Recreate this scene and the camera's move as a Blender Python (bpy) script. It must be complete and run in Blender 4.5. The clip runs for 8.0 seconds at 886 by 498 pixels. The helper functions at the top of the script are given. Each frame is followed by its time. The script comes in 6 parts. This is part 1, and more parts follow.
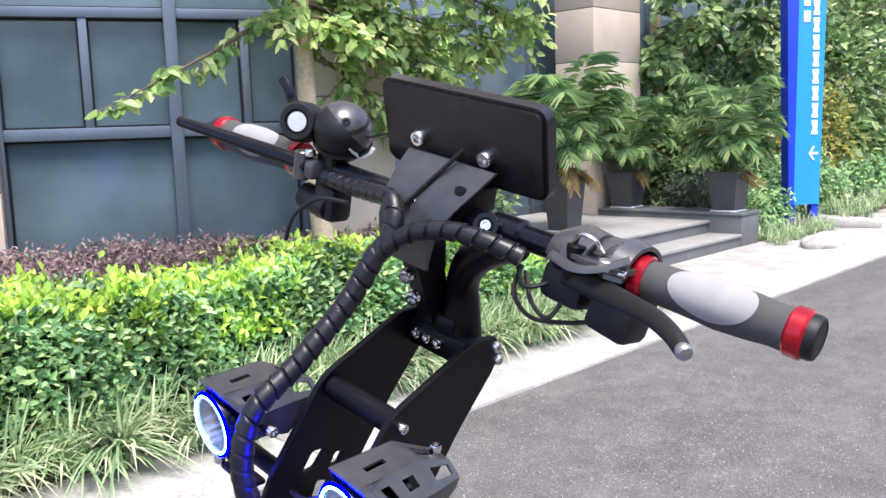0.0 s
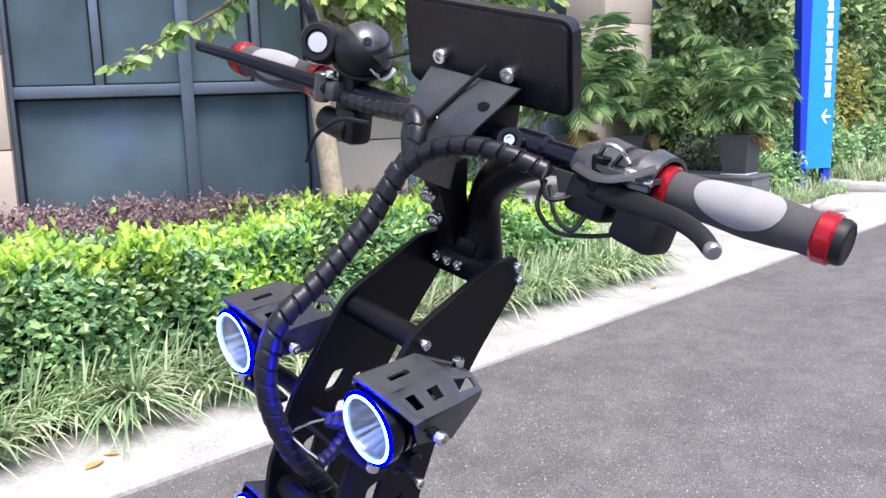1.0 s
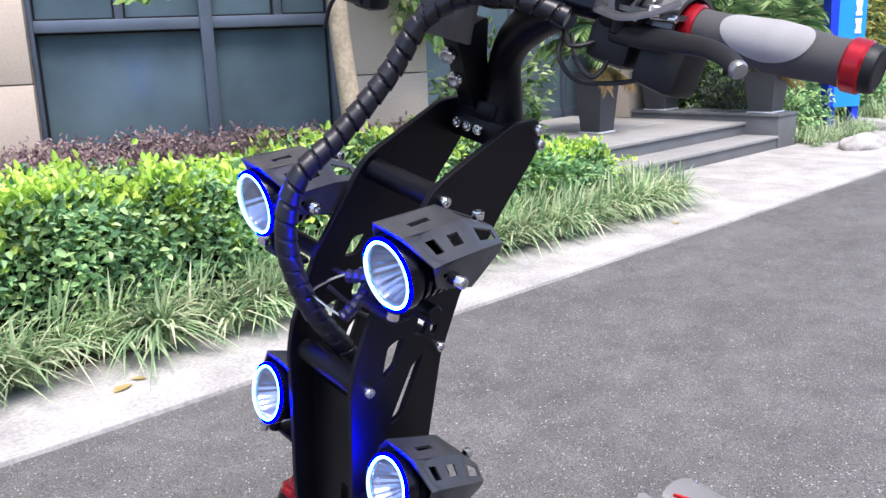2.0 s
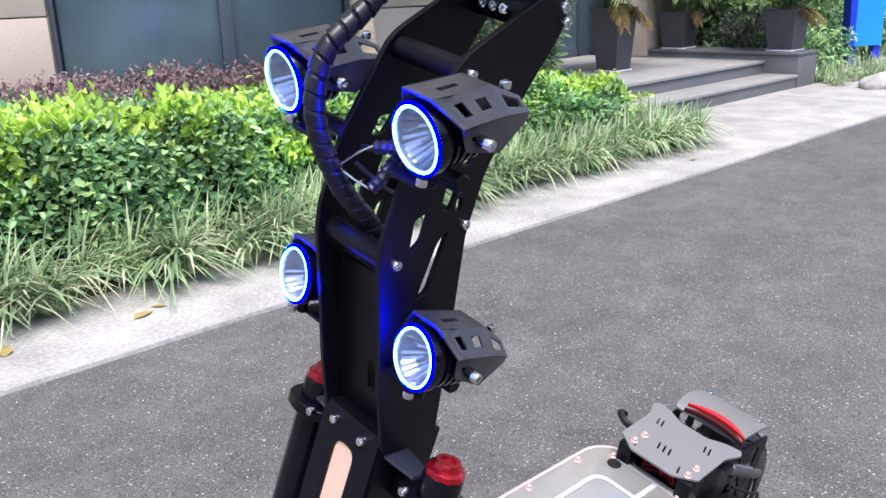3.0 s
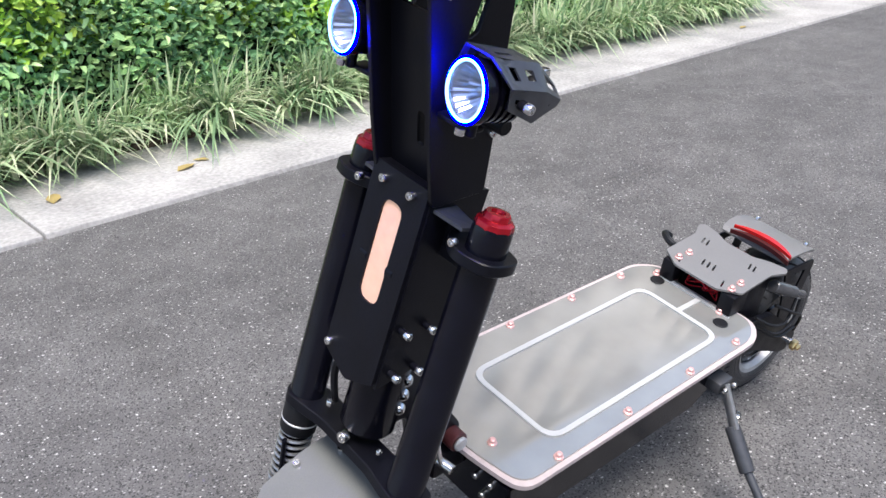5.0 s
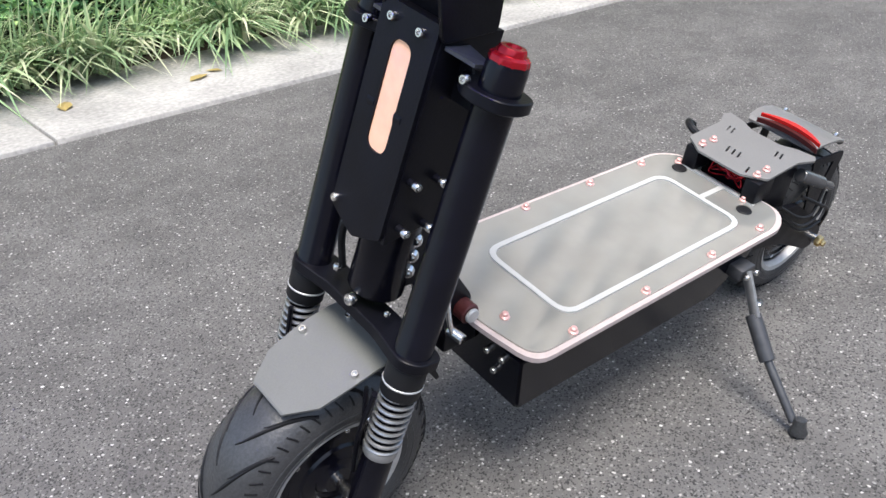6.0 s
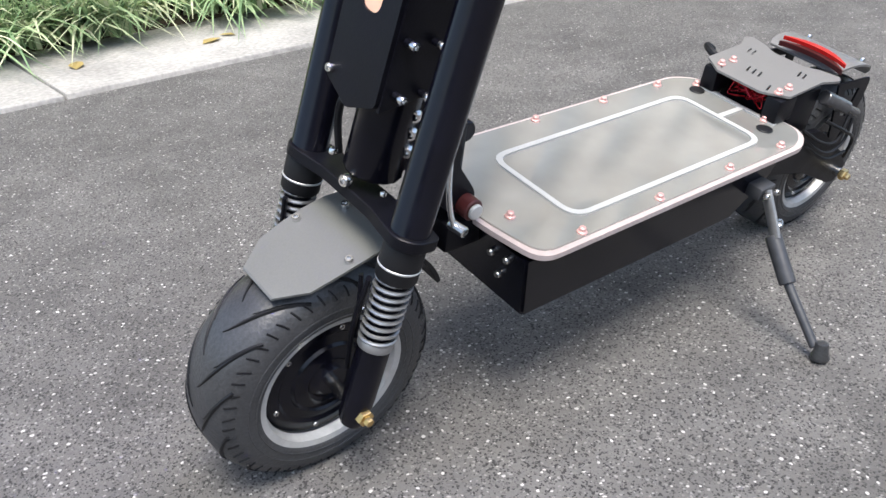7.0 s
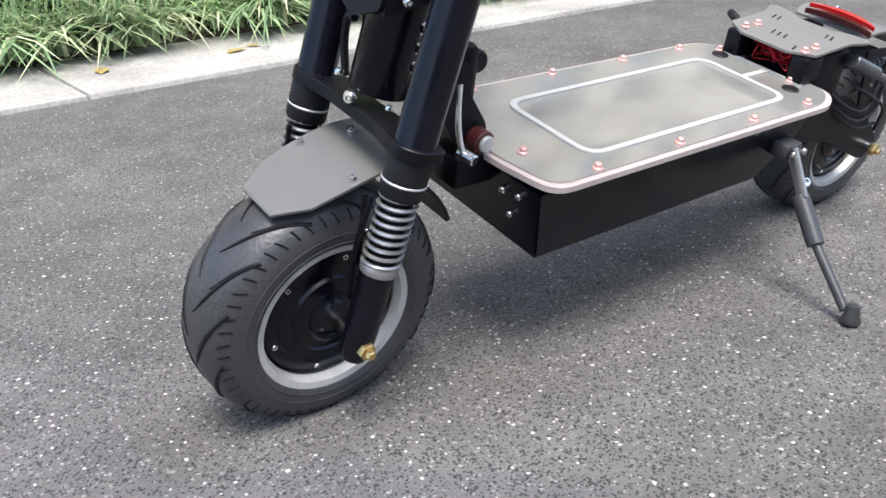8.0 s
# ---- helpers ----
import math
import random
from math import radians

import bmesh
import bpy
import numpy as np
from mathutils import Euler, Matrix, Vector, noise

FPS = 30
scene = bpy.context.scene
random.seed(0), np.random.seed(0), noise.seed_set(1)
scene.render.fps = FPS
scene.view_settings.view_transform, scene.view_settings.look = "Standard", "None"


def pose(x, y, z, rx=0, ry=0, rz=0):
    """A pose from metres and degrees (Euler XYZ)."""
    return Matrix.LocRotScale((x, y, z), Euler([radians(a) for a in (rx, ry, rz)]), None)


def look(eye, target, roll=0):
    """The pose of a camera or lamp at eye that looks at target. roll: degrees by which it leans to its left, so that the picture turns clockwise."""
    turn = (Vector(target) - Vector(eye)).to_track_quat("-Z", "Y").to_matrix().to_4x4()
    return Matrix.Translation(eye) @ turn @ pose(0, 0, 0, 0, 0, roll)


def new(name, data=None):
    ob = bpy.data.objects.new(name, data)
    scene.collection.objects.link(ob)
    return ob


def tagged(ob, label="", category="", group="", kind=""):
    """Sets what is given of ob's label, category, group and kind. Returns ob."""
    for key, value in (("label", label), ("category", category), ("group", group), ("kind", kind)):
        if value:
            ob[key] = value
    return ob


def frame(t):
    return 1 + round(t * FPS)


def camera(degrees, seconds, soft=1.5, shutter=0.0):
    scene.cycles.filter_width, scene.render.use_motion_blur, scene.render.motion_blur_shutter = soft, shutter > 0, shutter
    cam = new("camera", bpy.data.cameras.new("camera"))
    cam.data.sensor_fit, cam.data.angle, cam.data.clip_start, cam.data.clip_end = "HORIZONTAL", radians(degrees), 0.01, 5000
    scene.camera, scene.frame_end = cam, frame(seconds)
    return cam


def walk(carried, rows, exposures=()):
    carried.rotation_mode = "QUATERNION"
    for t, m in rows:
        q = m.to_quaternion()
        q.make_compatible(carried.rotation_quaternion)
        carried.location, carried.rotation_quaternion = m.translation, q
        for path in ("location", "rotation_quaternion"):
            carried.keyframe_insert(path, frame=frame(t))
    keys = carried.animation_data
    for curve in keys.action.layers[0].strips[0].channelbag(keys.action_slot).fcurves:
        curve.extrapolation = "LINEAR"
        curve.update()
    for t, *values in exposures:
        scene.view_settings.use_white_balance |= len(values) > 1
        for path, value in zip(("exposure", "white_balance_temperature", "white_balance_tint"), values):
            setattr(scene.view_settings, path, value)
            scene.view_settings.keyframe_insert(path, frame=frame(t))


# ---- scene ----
cam = camera(53.0, 8.0)
PATH = [
    (0, (-0.362, -0.948, 1.398), (1.071, 0.423, 1.137), -2.0),
    (0.5, (-0.37, -0.943, 1.385), (1.054, 0.432, 1.096), -1.9),
    (1, (-0.376, -0.941, 1.354), (1.035, 0.437, 1.019), -1.9),
    (1.5, (-0.384, -0.943, 1.313), (1.008, 0.438, 0.919), -2.0),
    (1.7, (-0.382, -0.945, 1.297), (0.993, 0.447, 0.883), -2.1),
    (2.8, (-0.408, -0.954, 1.22), (0.916, 0.443, 0.675), -2.4),
    (3, (-0.415, -0.957, 1.212), (0.897, 0.443, 0.647), -2.4),
    (3.5, (-0.431, -0.963, 1.19), (0.853, 0.446, 0.582), -2.5),
    (4, (-0.44, -0.968, 1.159), (0.819, 0.441, 0.505), -2.6),
    (4.5, (-0.447, -0.97, 1.114), (0.774, 0.44, 0.395), -2.8),
    (5, (-0.456, -0.972, 1.069), (0.733, 0.431, 0.281), -2.8),
    (5.2, (-0.455, -0.969, 1.046), (0.716, 0.428, 0.224), -2.9),
    (6.3, (-0.453, -0.979, 0.919), (0.655, 0.413, 0.004), -2.8),
    (6.5, (-0.453, -0.985, 0.89), (0.651, 0.41, -0.025), -2.8),
    (7, (-0.45, -0.994, 0.8), (0.638, 0.426, -0.094), -2.8),
    (7.5, (-0.451, -1.005, 0.704), (0.626, 0.452, -0.144), -2.7),
    (8, (-0.45, -1.019, 0.648), (0.624, 0.471, -0.143), -2.7),
]
walk(cam, [(t, look(eye, target, roll)) for t, eye, target, roll in PATH], [(0, 1.54, 6350, 15), (1.5, 1.43, 6250, 16), (3, 1.22, 6150, 14), (5, 1.17, 6250, 11), (6.5, 1.24, 6450, 8), (8, 1.34, 6450, 8)])

# ---------------------------------------------------------------- light
world = bpy.data.worlds.new("sky")
scene.world = world
world.use_nodes = True
wn = world.node_tree
sky = wn.nodes.new("ShaderNodeTexSky")
sky.sky_type = "NISHITA"
sky.sun_disc = False
sky.sun_elevation = radians(67)
sky.sun_rotation = radians(200)
sky.air_density = 1.0
sky.dust_density = 2.5
sky.ozone_density = 1.0
bgn = wn.nodes["Background"]
wn.links.new(sky.outputs[0], bgn.inputs[0])
bgn.inputs[1].default_value = 0.15
sun_data = bpy.data.lights.new("sun", "SUN")
sun_data.energy = 2.2
sun_data.angle = radians(26)
sun_data.color = (1.0, 0.95, 0.88)
sun = new("sun", sun_data)
sun.matrix_world = look((0, 0, 20), (3.2, 5.9, 4.5))


# ---------------------------------------------------------------- materials
def mat(name, col, rough=0.5, metal=0.0, var=0.2, scale=6.0, bump=0.0, bscale=80.0, spec=0.5, coat=0.0, emit=0.0, trans=0.0, rvar=0.0):
    m = bpy.data.materials.new(name)
    m.use_nodes = True
    nt = m.node_tree
    b = nt.nodes["Principled BSDF"]
    b.inputs["Roughness"].default_value = rough
    b.inputs["Metallic"].default_value = metal
    b.inputs["Specular IOR Level"].default_value = spec
    b.inputs["Coat Weight"].default_value = coat
    b.inputs["Transmission Weight"].default_value = trans
    tc = nt.nodes.new("ShaderNodeTexCoord")
    n1 = nt.nodes.new("ShaderNodeTexNoise")
    n1.inputs["Scale"].default_value = scale
    n1.inputs["Detail"].default_value = 6
    nt.links.new(tc.outputs["Object"], n1.inputs["Vector"])
    n2 = nt.nodes.new("ShaderNodeTexNoise")
    n2.inputs["Scale"].default_value = bscale
    n2.inputs["Detail"].default_value = 4
    nt.links.new(tc.outputs["Object"], n2.inputs["Vector"])
    add = nt.nodes.new("ShaderNodeMath")
    add.operation = "ADD"
    nt.links.new(n1.outputs["Fac"], add.inputs[0])
    nt.links.new(n2.outputs["Fac"], add.inputs[1])
    mr = nt.nodes.new("ShaderNodeMapRange")
    mr.inputs["From Min"].default_value = 0.7
    mr.inputs["From Max"].default_value = 1.3
    mr.inputs["To Min"].default_value = 1 - var
    mr.inputs["To Max"].default_value = 1 + var
    nt.links.new(add.outputs[0], mr.inputs["Value"])
    mul = nt.nodes.new("ShaderNodeVectorMath")
    mul.operation = "SCALE"
    mul.inputs[0].default_value = col[:3]
    nt.links.new(mr.outputs[0], mul.inputs["Scale"])
    nt.links.new(mul.outputs[0], b.inputs["Base Color"])
    if rvar:
        mr2 = nt.nodes.new("ShaderNodeMapRange")
        mr2.inputs["From Min"].default_value = 0.35
        mr2.inputs["From Max"].default_value = 0.65
        mr2.inputs["To Min"].default_value = max(0.02, rough - rvar)
        mr2.inputs["To Max"].default_value = min(1, rough + rvar)
        nt.links.new(n1.outputs["Fac"], mr2.inputs["Value"])
        nt.links.new(mr2.outputs[0], b.inputs["Roughness"])
    if bump:
        bp = nt.nodes.new("ShaderNodeBump")
        bp.inputs["Strength"].default_value = bump
        bp.inputs["Distance"].default_value = 0.01
        nt.links.new(n2.outputs["Fac"], bp.inputs["Height"])
        nt.links.new(bp.outputs[0], b.inputs["Normal"])
    if emit:
        nt.links.new(mul.outputs[0], b.inputs["Emission Color"])
        b.inputs["Emission Strength"].default_value = emit
    return m


def leaf_mat(name, cols, rough=0.45, glow=0.35):
    """Leaves: colour by the leaf, light shines through a little."""
    m = bpy.data.materials.new(name)
    m.use_nodes = True
    nt = m.node_tree
    b = nt.nodes["Principled BSDF"]
    b.inputs["Roughness"].default_value = rough
    geo = nt.nodes.new("ShaderNodeNewGeometry")
    ramp = nt.nodes.new("ShaderNodeValToRGB")
    els = ramp.color_ramp.elements
    for i, c in enumerate(cols):
        e = els[i] if i < 2 else els.new(0.5)
        e.color = (*c, 1)
    for i in range(len(cols)):
        els[i].position = i / (len(cols) - 1)
    for i, c in enumerate(cols):
        els[i].color = (*c, 1)
    nt.links.new(geo.outputs["Random Per Island"], ramp.inputs[0])
    tc = nt.nodes.new("ShaderNodeTexCoord")
    n = nt.nodes.new("ShaderNodeTexNoise")
    n.inputs["Scale"].default_value = 2.5
    nt.links.new(tc.outputs["Object"], n.inputs["Vector"])
    mr = nt.nodes.new("ShaderNodeMapRange")
    mr.inputs["From Min"].default_value = 0.3
    mr.inputs["From Max"].default_value = 0.7
    mr.inputs["To Min"].default_value = 0.7
    mr.inputs["To Max"].default_value = 1.3
    nt.links.new(n.outputs["Fac"], mr.inputs["Value"])
    mul = nt.nodes.new("ShaderNodeVectorMath")
    mul.operation = "SCALE"
    nt.links.new(ramp.outputs[0], mul.inputs[0])
    nt.links.new(mr.outputs[0], mul.inputs["Scale"])
    nt.links.new(mul.outputs[0], b.inputs["Base Color"])
    tr = nt.nodes.new("ShaderNodeBsdfTranslucent")
    nt.links.new(mul.outputs[0], tr.inputs["Color"])
    mix = nt.nodes.new("ShaderNodeMixShader")
    mix.inputs[0].default_value = glow
    nt.links.new(b.outputs[0], mix.inputs[1])
    nt.links.new(tr.outputs[0], mix.inputs[2])
    nt.links.new(mix.outputs[0], nt.nodes["Material Output"].inputs["Surface"])
    return m


def asphalt_mat():
    m = mat("asphalt", (0.11, 0.105, 0.101), 0.8, var=0.3, scale=1.4, bump=0.0, bscale=7, spec=0.4)
    nt = m.node_tree
    b = nt.nodes["Principled BSDF"]
    col = b.inputs["Base Color"].links[0].from_socket
    tc = nt.nodes.new("ShaderNodeTexCoord")
    # dark and pale grains of stone, at two sizes, a few of them bright
    for scale, low, high, shade, limit in ((300, 0.3, 0.6, (0.028, 0.027, 0.027, 1), 0.55), (190, 0.58, 1.0, (0.25, 0.24, 0.23, 1), 0.38), (140, 0.84, 0.93, (0.46, 0.44, 0.42, 1), 0.28), (70, 0.94, 0.97, (0.58, 0.56, 0.54, 1), 0.16)):
        vo = nt.nodes.new("ShaderNodeTexVoronoi")
        vo.inputs["Scale"].default_value = scale
        wob = nt.nodes.new("ShaderNodeTexNoise")
        wob.inputs["Scale"].default_value = scale * 0.8
        nt.links.new(tc.outputs["Object"], wob.inputs["Vector"])
        mixv = nt.nodes.new("ShaderNodeVectorMath")
        mixv.operation = "MULTIPLY_ADD"
        mixv.inputs[1].default_value = (0.9 / scale,) * 3
        nt.links.new(wob.outputs["Color"], mixv.inputs[0])
        nt.links.new(tc.outputs["Object"], mixv.inputs[2])
        nt.links.new(mixv.outputs[0], vo.inputs["Vector"])
        sep = nt.nodes.new("ShaderNodeSeparateColor")
        nt.links.new(vo.outputs["Color"], sep.inputs[0])
        mr = nt.nodes.new("ShaderNodeMapRange")
        mr.inputs["From Min"].default_value = low
        mr.inputs["From Max"].default_value = high
        nt.links.new(sep.outputs[0], mr.inputs["Value"])
        size = nt.nodes.new("ShaderNodeMath")
        size.operation = "MULTIPLY"
        size.inputs[1].default_value = limit * 1.5
        nt.links.new(sep.outputs[1], size.inputs[0])
        near = nt.nodes.new("ShaderNodeMath")
        near.operation = "LESS_THAN"
        nt.links.new(vo.outputs["Distance"], near.inputs[0])
        nt.links.new(size.outputs[0], near.inputs[1])
        both = nt.nodes.new("ShaderNodeMath")
        both.operation = "MULTIPLY"
        nt.links.new(mr.outputs[0], both.inputs[0])
        nt.links.new(near.outputs[0], both.inputs[1])
        mix = nt.nodes.new("ShaderNodeMix")
        mix.data_type = "RGBA"
        nt.links.new(both.outputs[0], mix.inputs[0])
        nt.links.new(col, mix.inputs[6])
        mix.inputs[7].default_value = shade
        col = mix.outputs[2]
    nt.links.new(col, b.inputs["Base Color"])
    fine = nt.nodes.new("ShaderNodeTexNoise")
    fine.inputs["Scale"].default_value = 190
    fine.inputs["Detail"].default_value = 5
    nt.links.new(tc.outputs["Object"], fine.inputs["Vector"])
    bp = nt.nodes.new("ShaderNodeBump")
    bp.inputs["Strength"].default_value = 0.5
    bp.inputs["Distance"].default_value = 0.008
    nt.links.new(fine.outputs["Fac"], bp.inputs["Height"])
    nt.links.new(bp.outputs[0], b.inputs["Normal"])
    return m


ASPHALT = asphalt_mat()
SOIL = mat("soil", (0.07, 0.05, 0.035), 0.95, var=0.4, scale=3, bump=0.8, bscale=30)
CONCRETE = mat("pale_concrete", (0.315, 0.303, 0.283), 0.85, var=0.3, scale=3.4, bump=0.4, bscale=60)
STONE = mat("beige_stone", (0.44, 0.37, 0.3), 0.7, var=0.1, scale=3, bump=0.15, bscale=70)
GRANITE = mat("grey_granite", (0.12, 0.125, 0.13), 0.55, var=0.18, scale=3, bump=0.1, bscale=160)
GRANITE_TOP = mat("pale_granite", (0.25, 0.245, 0.235), 0.6, var=0.14, scale=4, bump=0.1, bscale=160)
FRAME_BLUE = mat("blue_grey_aluminium", (0.1, 0.125, 0.165), 0.4, 0.3, var=0.1)
GLASS_DARK = mat("tinted_glass", (0.076, 0.114, 0.138), 0.12, 0.0, var=0.35, scale=0.9, bscale=2.3, spec=0.75)
WALL_GREY = mat("grey_render", (0.13, 0.15, 0.13), 0.9, var=0.35, scale=0.6, bump=0.2, bscale=20)
# dimness of unlit rooms, put into a near-black colour
INSIDE = mat("unlit_room_shade", (0.03, 0.035, 0.04), 0.9)
BARK = mat("pale_bark", (0.42, 0.34, 0.24), 0.9, var=0.25, scale=8, bump=0.6, bscale=40)
TWIG = mat("twig_bark", (0.11, 0.085, 0.06), 0.9, var=0.3, scale=10)
POT = mat("dark_grey_pot", (0.055, 0.058, 0.065), 0.5, var=0.15, scale=5)
SIGN_BLUE = mat("sign_blue", (0.02, 0.27, 0.78), 0.35, var=0.08, scale=2)
SIGN_DEEP = mat("sign_deep_blue", (0.012, 0.045, 0.55), 0.35, var=0.08, scale=2)
SIGN_WHITE = mat("sign_white", (0.8, 0.82, 0.85), 0.5, var=0.04)

HEDGE_LEAF = leaf_mat("hedge_leaf", [(0.05, 0.125, 0.06), (0.16, 0.33, 0.15), (0.34, 0.54, 0.23), (0.54, 0.7, 0.31)])
HEDGE_TIP = leaf_mat("hedge_tip", [(0.3, 0.52, 0.08), (0.46, 0.68, 0.1), (0.6, 0.74, 0.15)])
# shade deep in the hedge, put into a near-black colour
HEDGE_SHADE = mat("hedge_inner_shade", (0.012, 0.022, 0.008), 0.95, var=0.5, scale=9)
GRASS = leaf_mat("grass_blade", [(0.11, 0.2, 0.09), (0.25, 0.37, 0.19), (0.44, 0.55, 0.3), (0.66, 0.66, 0.46)], 0.5, 0.38)
PURPLE = leaf_mat("purple_leaf", [(0.11, 0.06, 0.075), (0.2, 0.13, 0.14), (0.31, 0.22, 0.22), (0.25, 0.22, 0.16)], 0.5, 0.25)
TREE_LEAF = leaf_mat("tree_leaf", [(0.1, 0.21, 0.07), (0.26, 0.42, 0.13), (0.44, 0.58, 0.19), (0.58, 0.64, 0.28)], 0.38, 0.45)
PALM_LEAF = leaf_mat("palm_leaf", [(0.06, 0.14, 0.06), (0.16, 0.28, 0.12), (0.3, 0.45, 0.19), (0.5, 0.58, 0.28)], 0.36, 0.4)
SHRUB_LEAF = leaf_mat("shrub_leaf", [(0.045, 0.1, 0.04), (0.12, 0.22, 0.08), (0.22, 0.34, 0.12), (0.38, 0.46, 0.2)], 0.4, 0.32)
DUSTY_LEAF = leaf_mat("dusty_leaf", [(0.05, 0.07, 0.055), (0.1, 0.125, 0.1), (0.17, 0.19, 0.16)], 0.55, 0.2)
YELLOW_LEAF = leaf_mat("yellow_leaf", [(0.14, 0.17, 0.05), (0.32, 0.33, 0.08), (0.5, 0.44, 0.12)], 0.5, 0.35)
DRY_LEAF = leaf_mat("dry_leaf", [(0.3, 0.2, 0.09), (0.42, 0.33, 0.12), (0.25, 0.13, 0.06)], 0.6, 0.2)

BLACK = mat("black_powder_coat", (0.004, 0.004, 0.006), 0.4, 0.0, var=0.25, scale=20, bump=0.04, bscale=400, rvar=0.06, spec=0.17)
BLACK_SATIN = mat("black_anodised_tube", (0.003, 0.003, 0.006), 0.22, 0.0, var=0.2, scale=20, rvar=0.04, spec=0.27)
BLACK_MATT = mat("black_matt_plastic", (0.007, 0.007, 0.008), 0.5, var=0.2, scale=15, bump=0.05, bscale=500, spec=0.3)
LAMP_GREY = mat("lamp_cover_paint", (0.04, 0.041, 0.045), 0.38, 0.1, var=0.2, scale=20, rvar=0.08)
WRAP = mat("spiral_wrap_plastic", (0.007, 0.007, 0.01), 0.36, var=0.3, scale=30, spec=0.4)
RUBBER = mat("tyre_rubber", (0.04, 0.041, 0.043), 0.42, var=0.35, scale=9, bump=0.12, bscale=250, rvar=0.1)
GREY_SHEET = mat("grey_painted_sheet", (0.14, 0.142, 0.13), 0.36, 0.2, var=0.08, scale=9, bump=0.03, bscale=500)
# paler copy of the grey sheet: skylight on upturned plates put into colour
GREY_SHEET_LIT = mat("lit_grey_sheet", (0.19, 0.185, 0.178), 0.36, 0.2, var=0.08, scale=9, bump=0.03, bscale=500)
STAND_GREY = mat("satin_grey_metal", (0.24, 0.24, 0.24), 0.34, 0.5, var=0.12, scale=30)
DECK_TOP = mat("grey_deck_plate", (0.4, 0.4, 0.375), 0.07, 0.55, var=0.16, scale=7, bump=0.012, bscale=9, rvar=0.04)
DECK_EDGE = mat("pale_pink_acrylic_edge", (0.46, 0.385, 0.37), 0.3, var=0.12, scale=8)
STRIP = mat("white_rubber_strip", (0.4, 0.4, 0.39), 0.5, var=0.05, scale=12)
ALU = mat("bare_aluminium", (0.48, 0.48, 0.47), 0.45, 0.4, var=0.1, scale=20, rvar=0.1)
SPRING = mat("dull_spring_steel", (0.3, 0.3, 0.3), 0.35, 0.7, var=0.12, scale=40)
STEEL = mat("bright_steel", (0.68, 0.67, 0.65), 0.2, 1.0, var=0.08, scale=60)
COPPER_PINK = mat("rose_anodised_bolt", (0.68, 0.4, 0.37), 0.4, 0.4, var=0.12, scale=60)
BRASS = mat("brass_nut", (0.65, 0.46, 0.2), 0.28, 1.0, var=0.12, scale=60)
RED = mat("red_anodised", (0.36, 0.008, 0.016), 0.22, 0.5, var=0.12, scale=40)
RED_LENS = mat("red_lens", (0.42, 0.012, 0.01), 0.2, 0.0, var=0.1, scale=40, coat=0.4)
RED_WIRE = mat("red_spring_paint", (0.06, 0.012, 0.012), 0.4, 0.1, var=0.15, scale=30)
FOAM = mat("dark_grey_foam", (0.055, 0.053, 0.053), 0.95, var=0.12, scale=40, bump=0.06, bscale=900)
FOAM_PALE = mat("pale_grey_foam", (0.25, 0.245, 0.24), 0.95, var=0.1, scale=40, bump=0.06, bscale=900)
GREY_GLOSS = mat("dark_grey_gloss_plastic", (0.055, 0.055, 0.058), 0.24, 0.1, var=0.15, scale=20, spec=0.6)
DISPLAY_BLACK = mat("satin_black_plastic", (0.008, 0.008, 0.01), 0.3, var=0.3, scale=18, spec=0.5, rvar=0.08)
# horn shell gloss, lightened to hold the sky's sheen
HORN_SHEEN = mat("horn_sky_sheen", (0.035, 0.036, 0.04), 0.3, 0.0, var=0.3, scale=25, spec=0.7, rvar=0.1)
WHITE_PLASTIC = mat("white_badge", (0.45, 0.47, 0.48), 0.4, var=0.05)
AMBER_GLOW = mat("amber_light_strip", (0.72, 0.42, 0.27), 0.5, var=0.08, scale=12, emit=0.1)
RING_GLOW = mat("ring_glow", (0.2, 0.42, 0.7), 0.4, var=0.02, emit=2.2)
# added emitter that holds the ring lamps' blue halo and spill
RING_HALO = mat("ring_blue_halo", (0.0001, 0.0001, 1.0), 0.4, var=0.02, emit=480.0)
REFLECTOR = mat("chrome_reflector", (0.4, 0.44, 0.56), 0.22, 1.0, var=0.05)


def glass_mat():
    m = bpy.data.materials.new("clear_lens")
    m.use_nodes = True
    b = m.node_tree.nodes["Principled BSDF"]
    b.inputs["Base Color"].default_value = (0.9, 0.93, 1.0, 1)
    b.inputs["Roughness"].default_value = 0.02
    b.inputs["Transmission Weight"].default_value = 1.0
    b.inputs["IOR"].default_value = 1.25
    return m


LENS = glass_mat()


# ---------------------------------------------------------------- mesh helpers
def mesh_of(bm, name, material, smooth=35):
    me = bpy.data.meshes.new(name)
    bmesh.ops.recalc_face_normals(bm, faces=bm.faces[:])
    if smooth:
        lim = radians(smooth)
        for f in bm.faces:
            f.smooth = True
        for e in bm.edges:
            if len(e.link_faces) == 2 and e.calc_face_angle(0) > lim:
                e.smooth = False
    bm.to_mesh(me)
    bm.free()
    for one in material if isinstance(material, (list, tuple)) else [material]:
        me.materials.append(one)
    return me


def part(name, bm, material, parent=None, label="", smooth=35):
    ob = new(name, mesh_of(bm, name, material, smooth))
    ob.parent = parent
    return tagged(ob, label)


def thing(name, m, label, category, group="", kind=""):
    ob = new(name)
    ob.empty_display_size = 0.1
    ob.matrix_world = m
    return tagged(ob, label, category, group, kind)


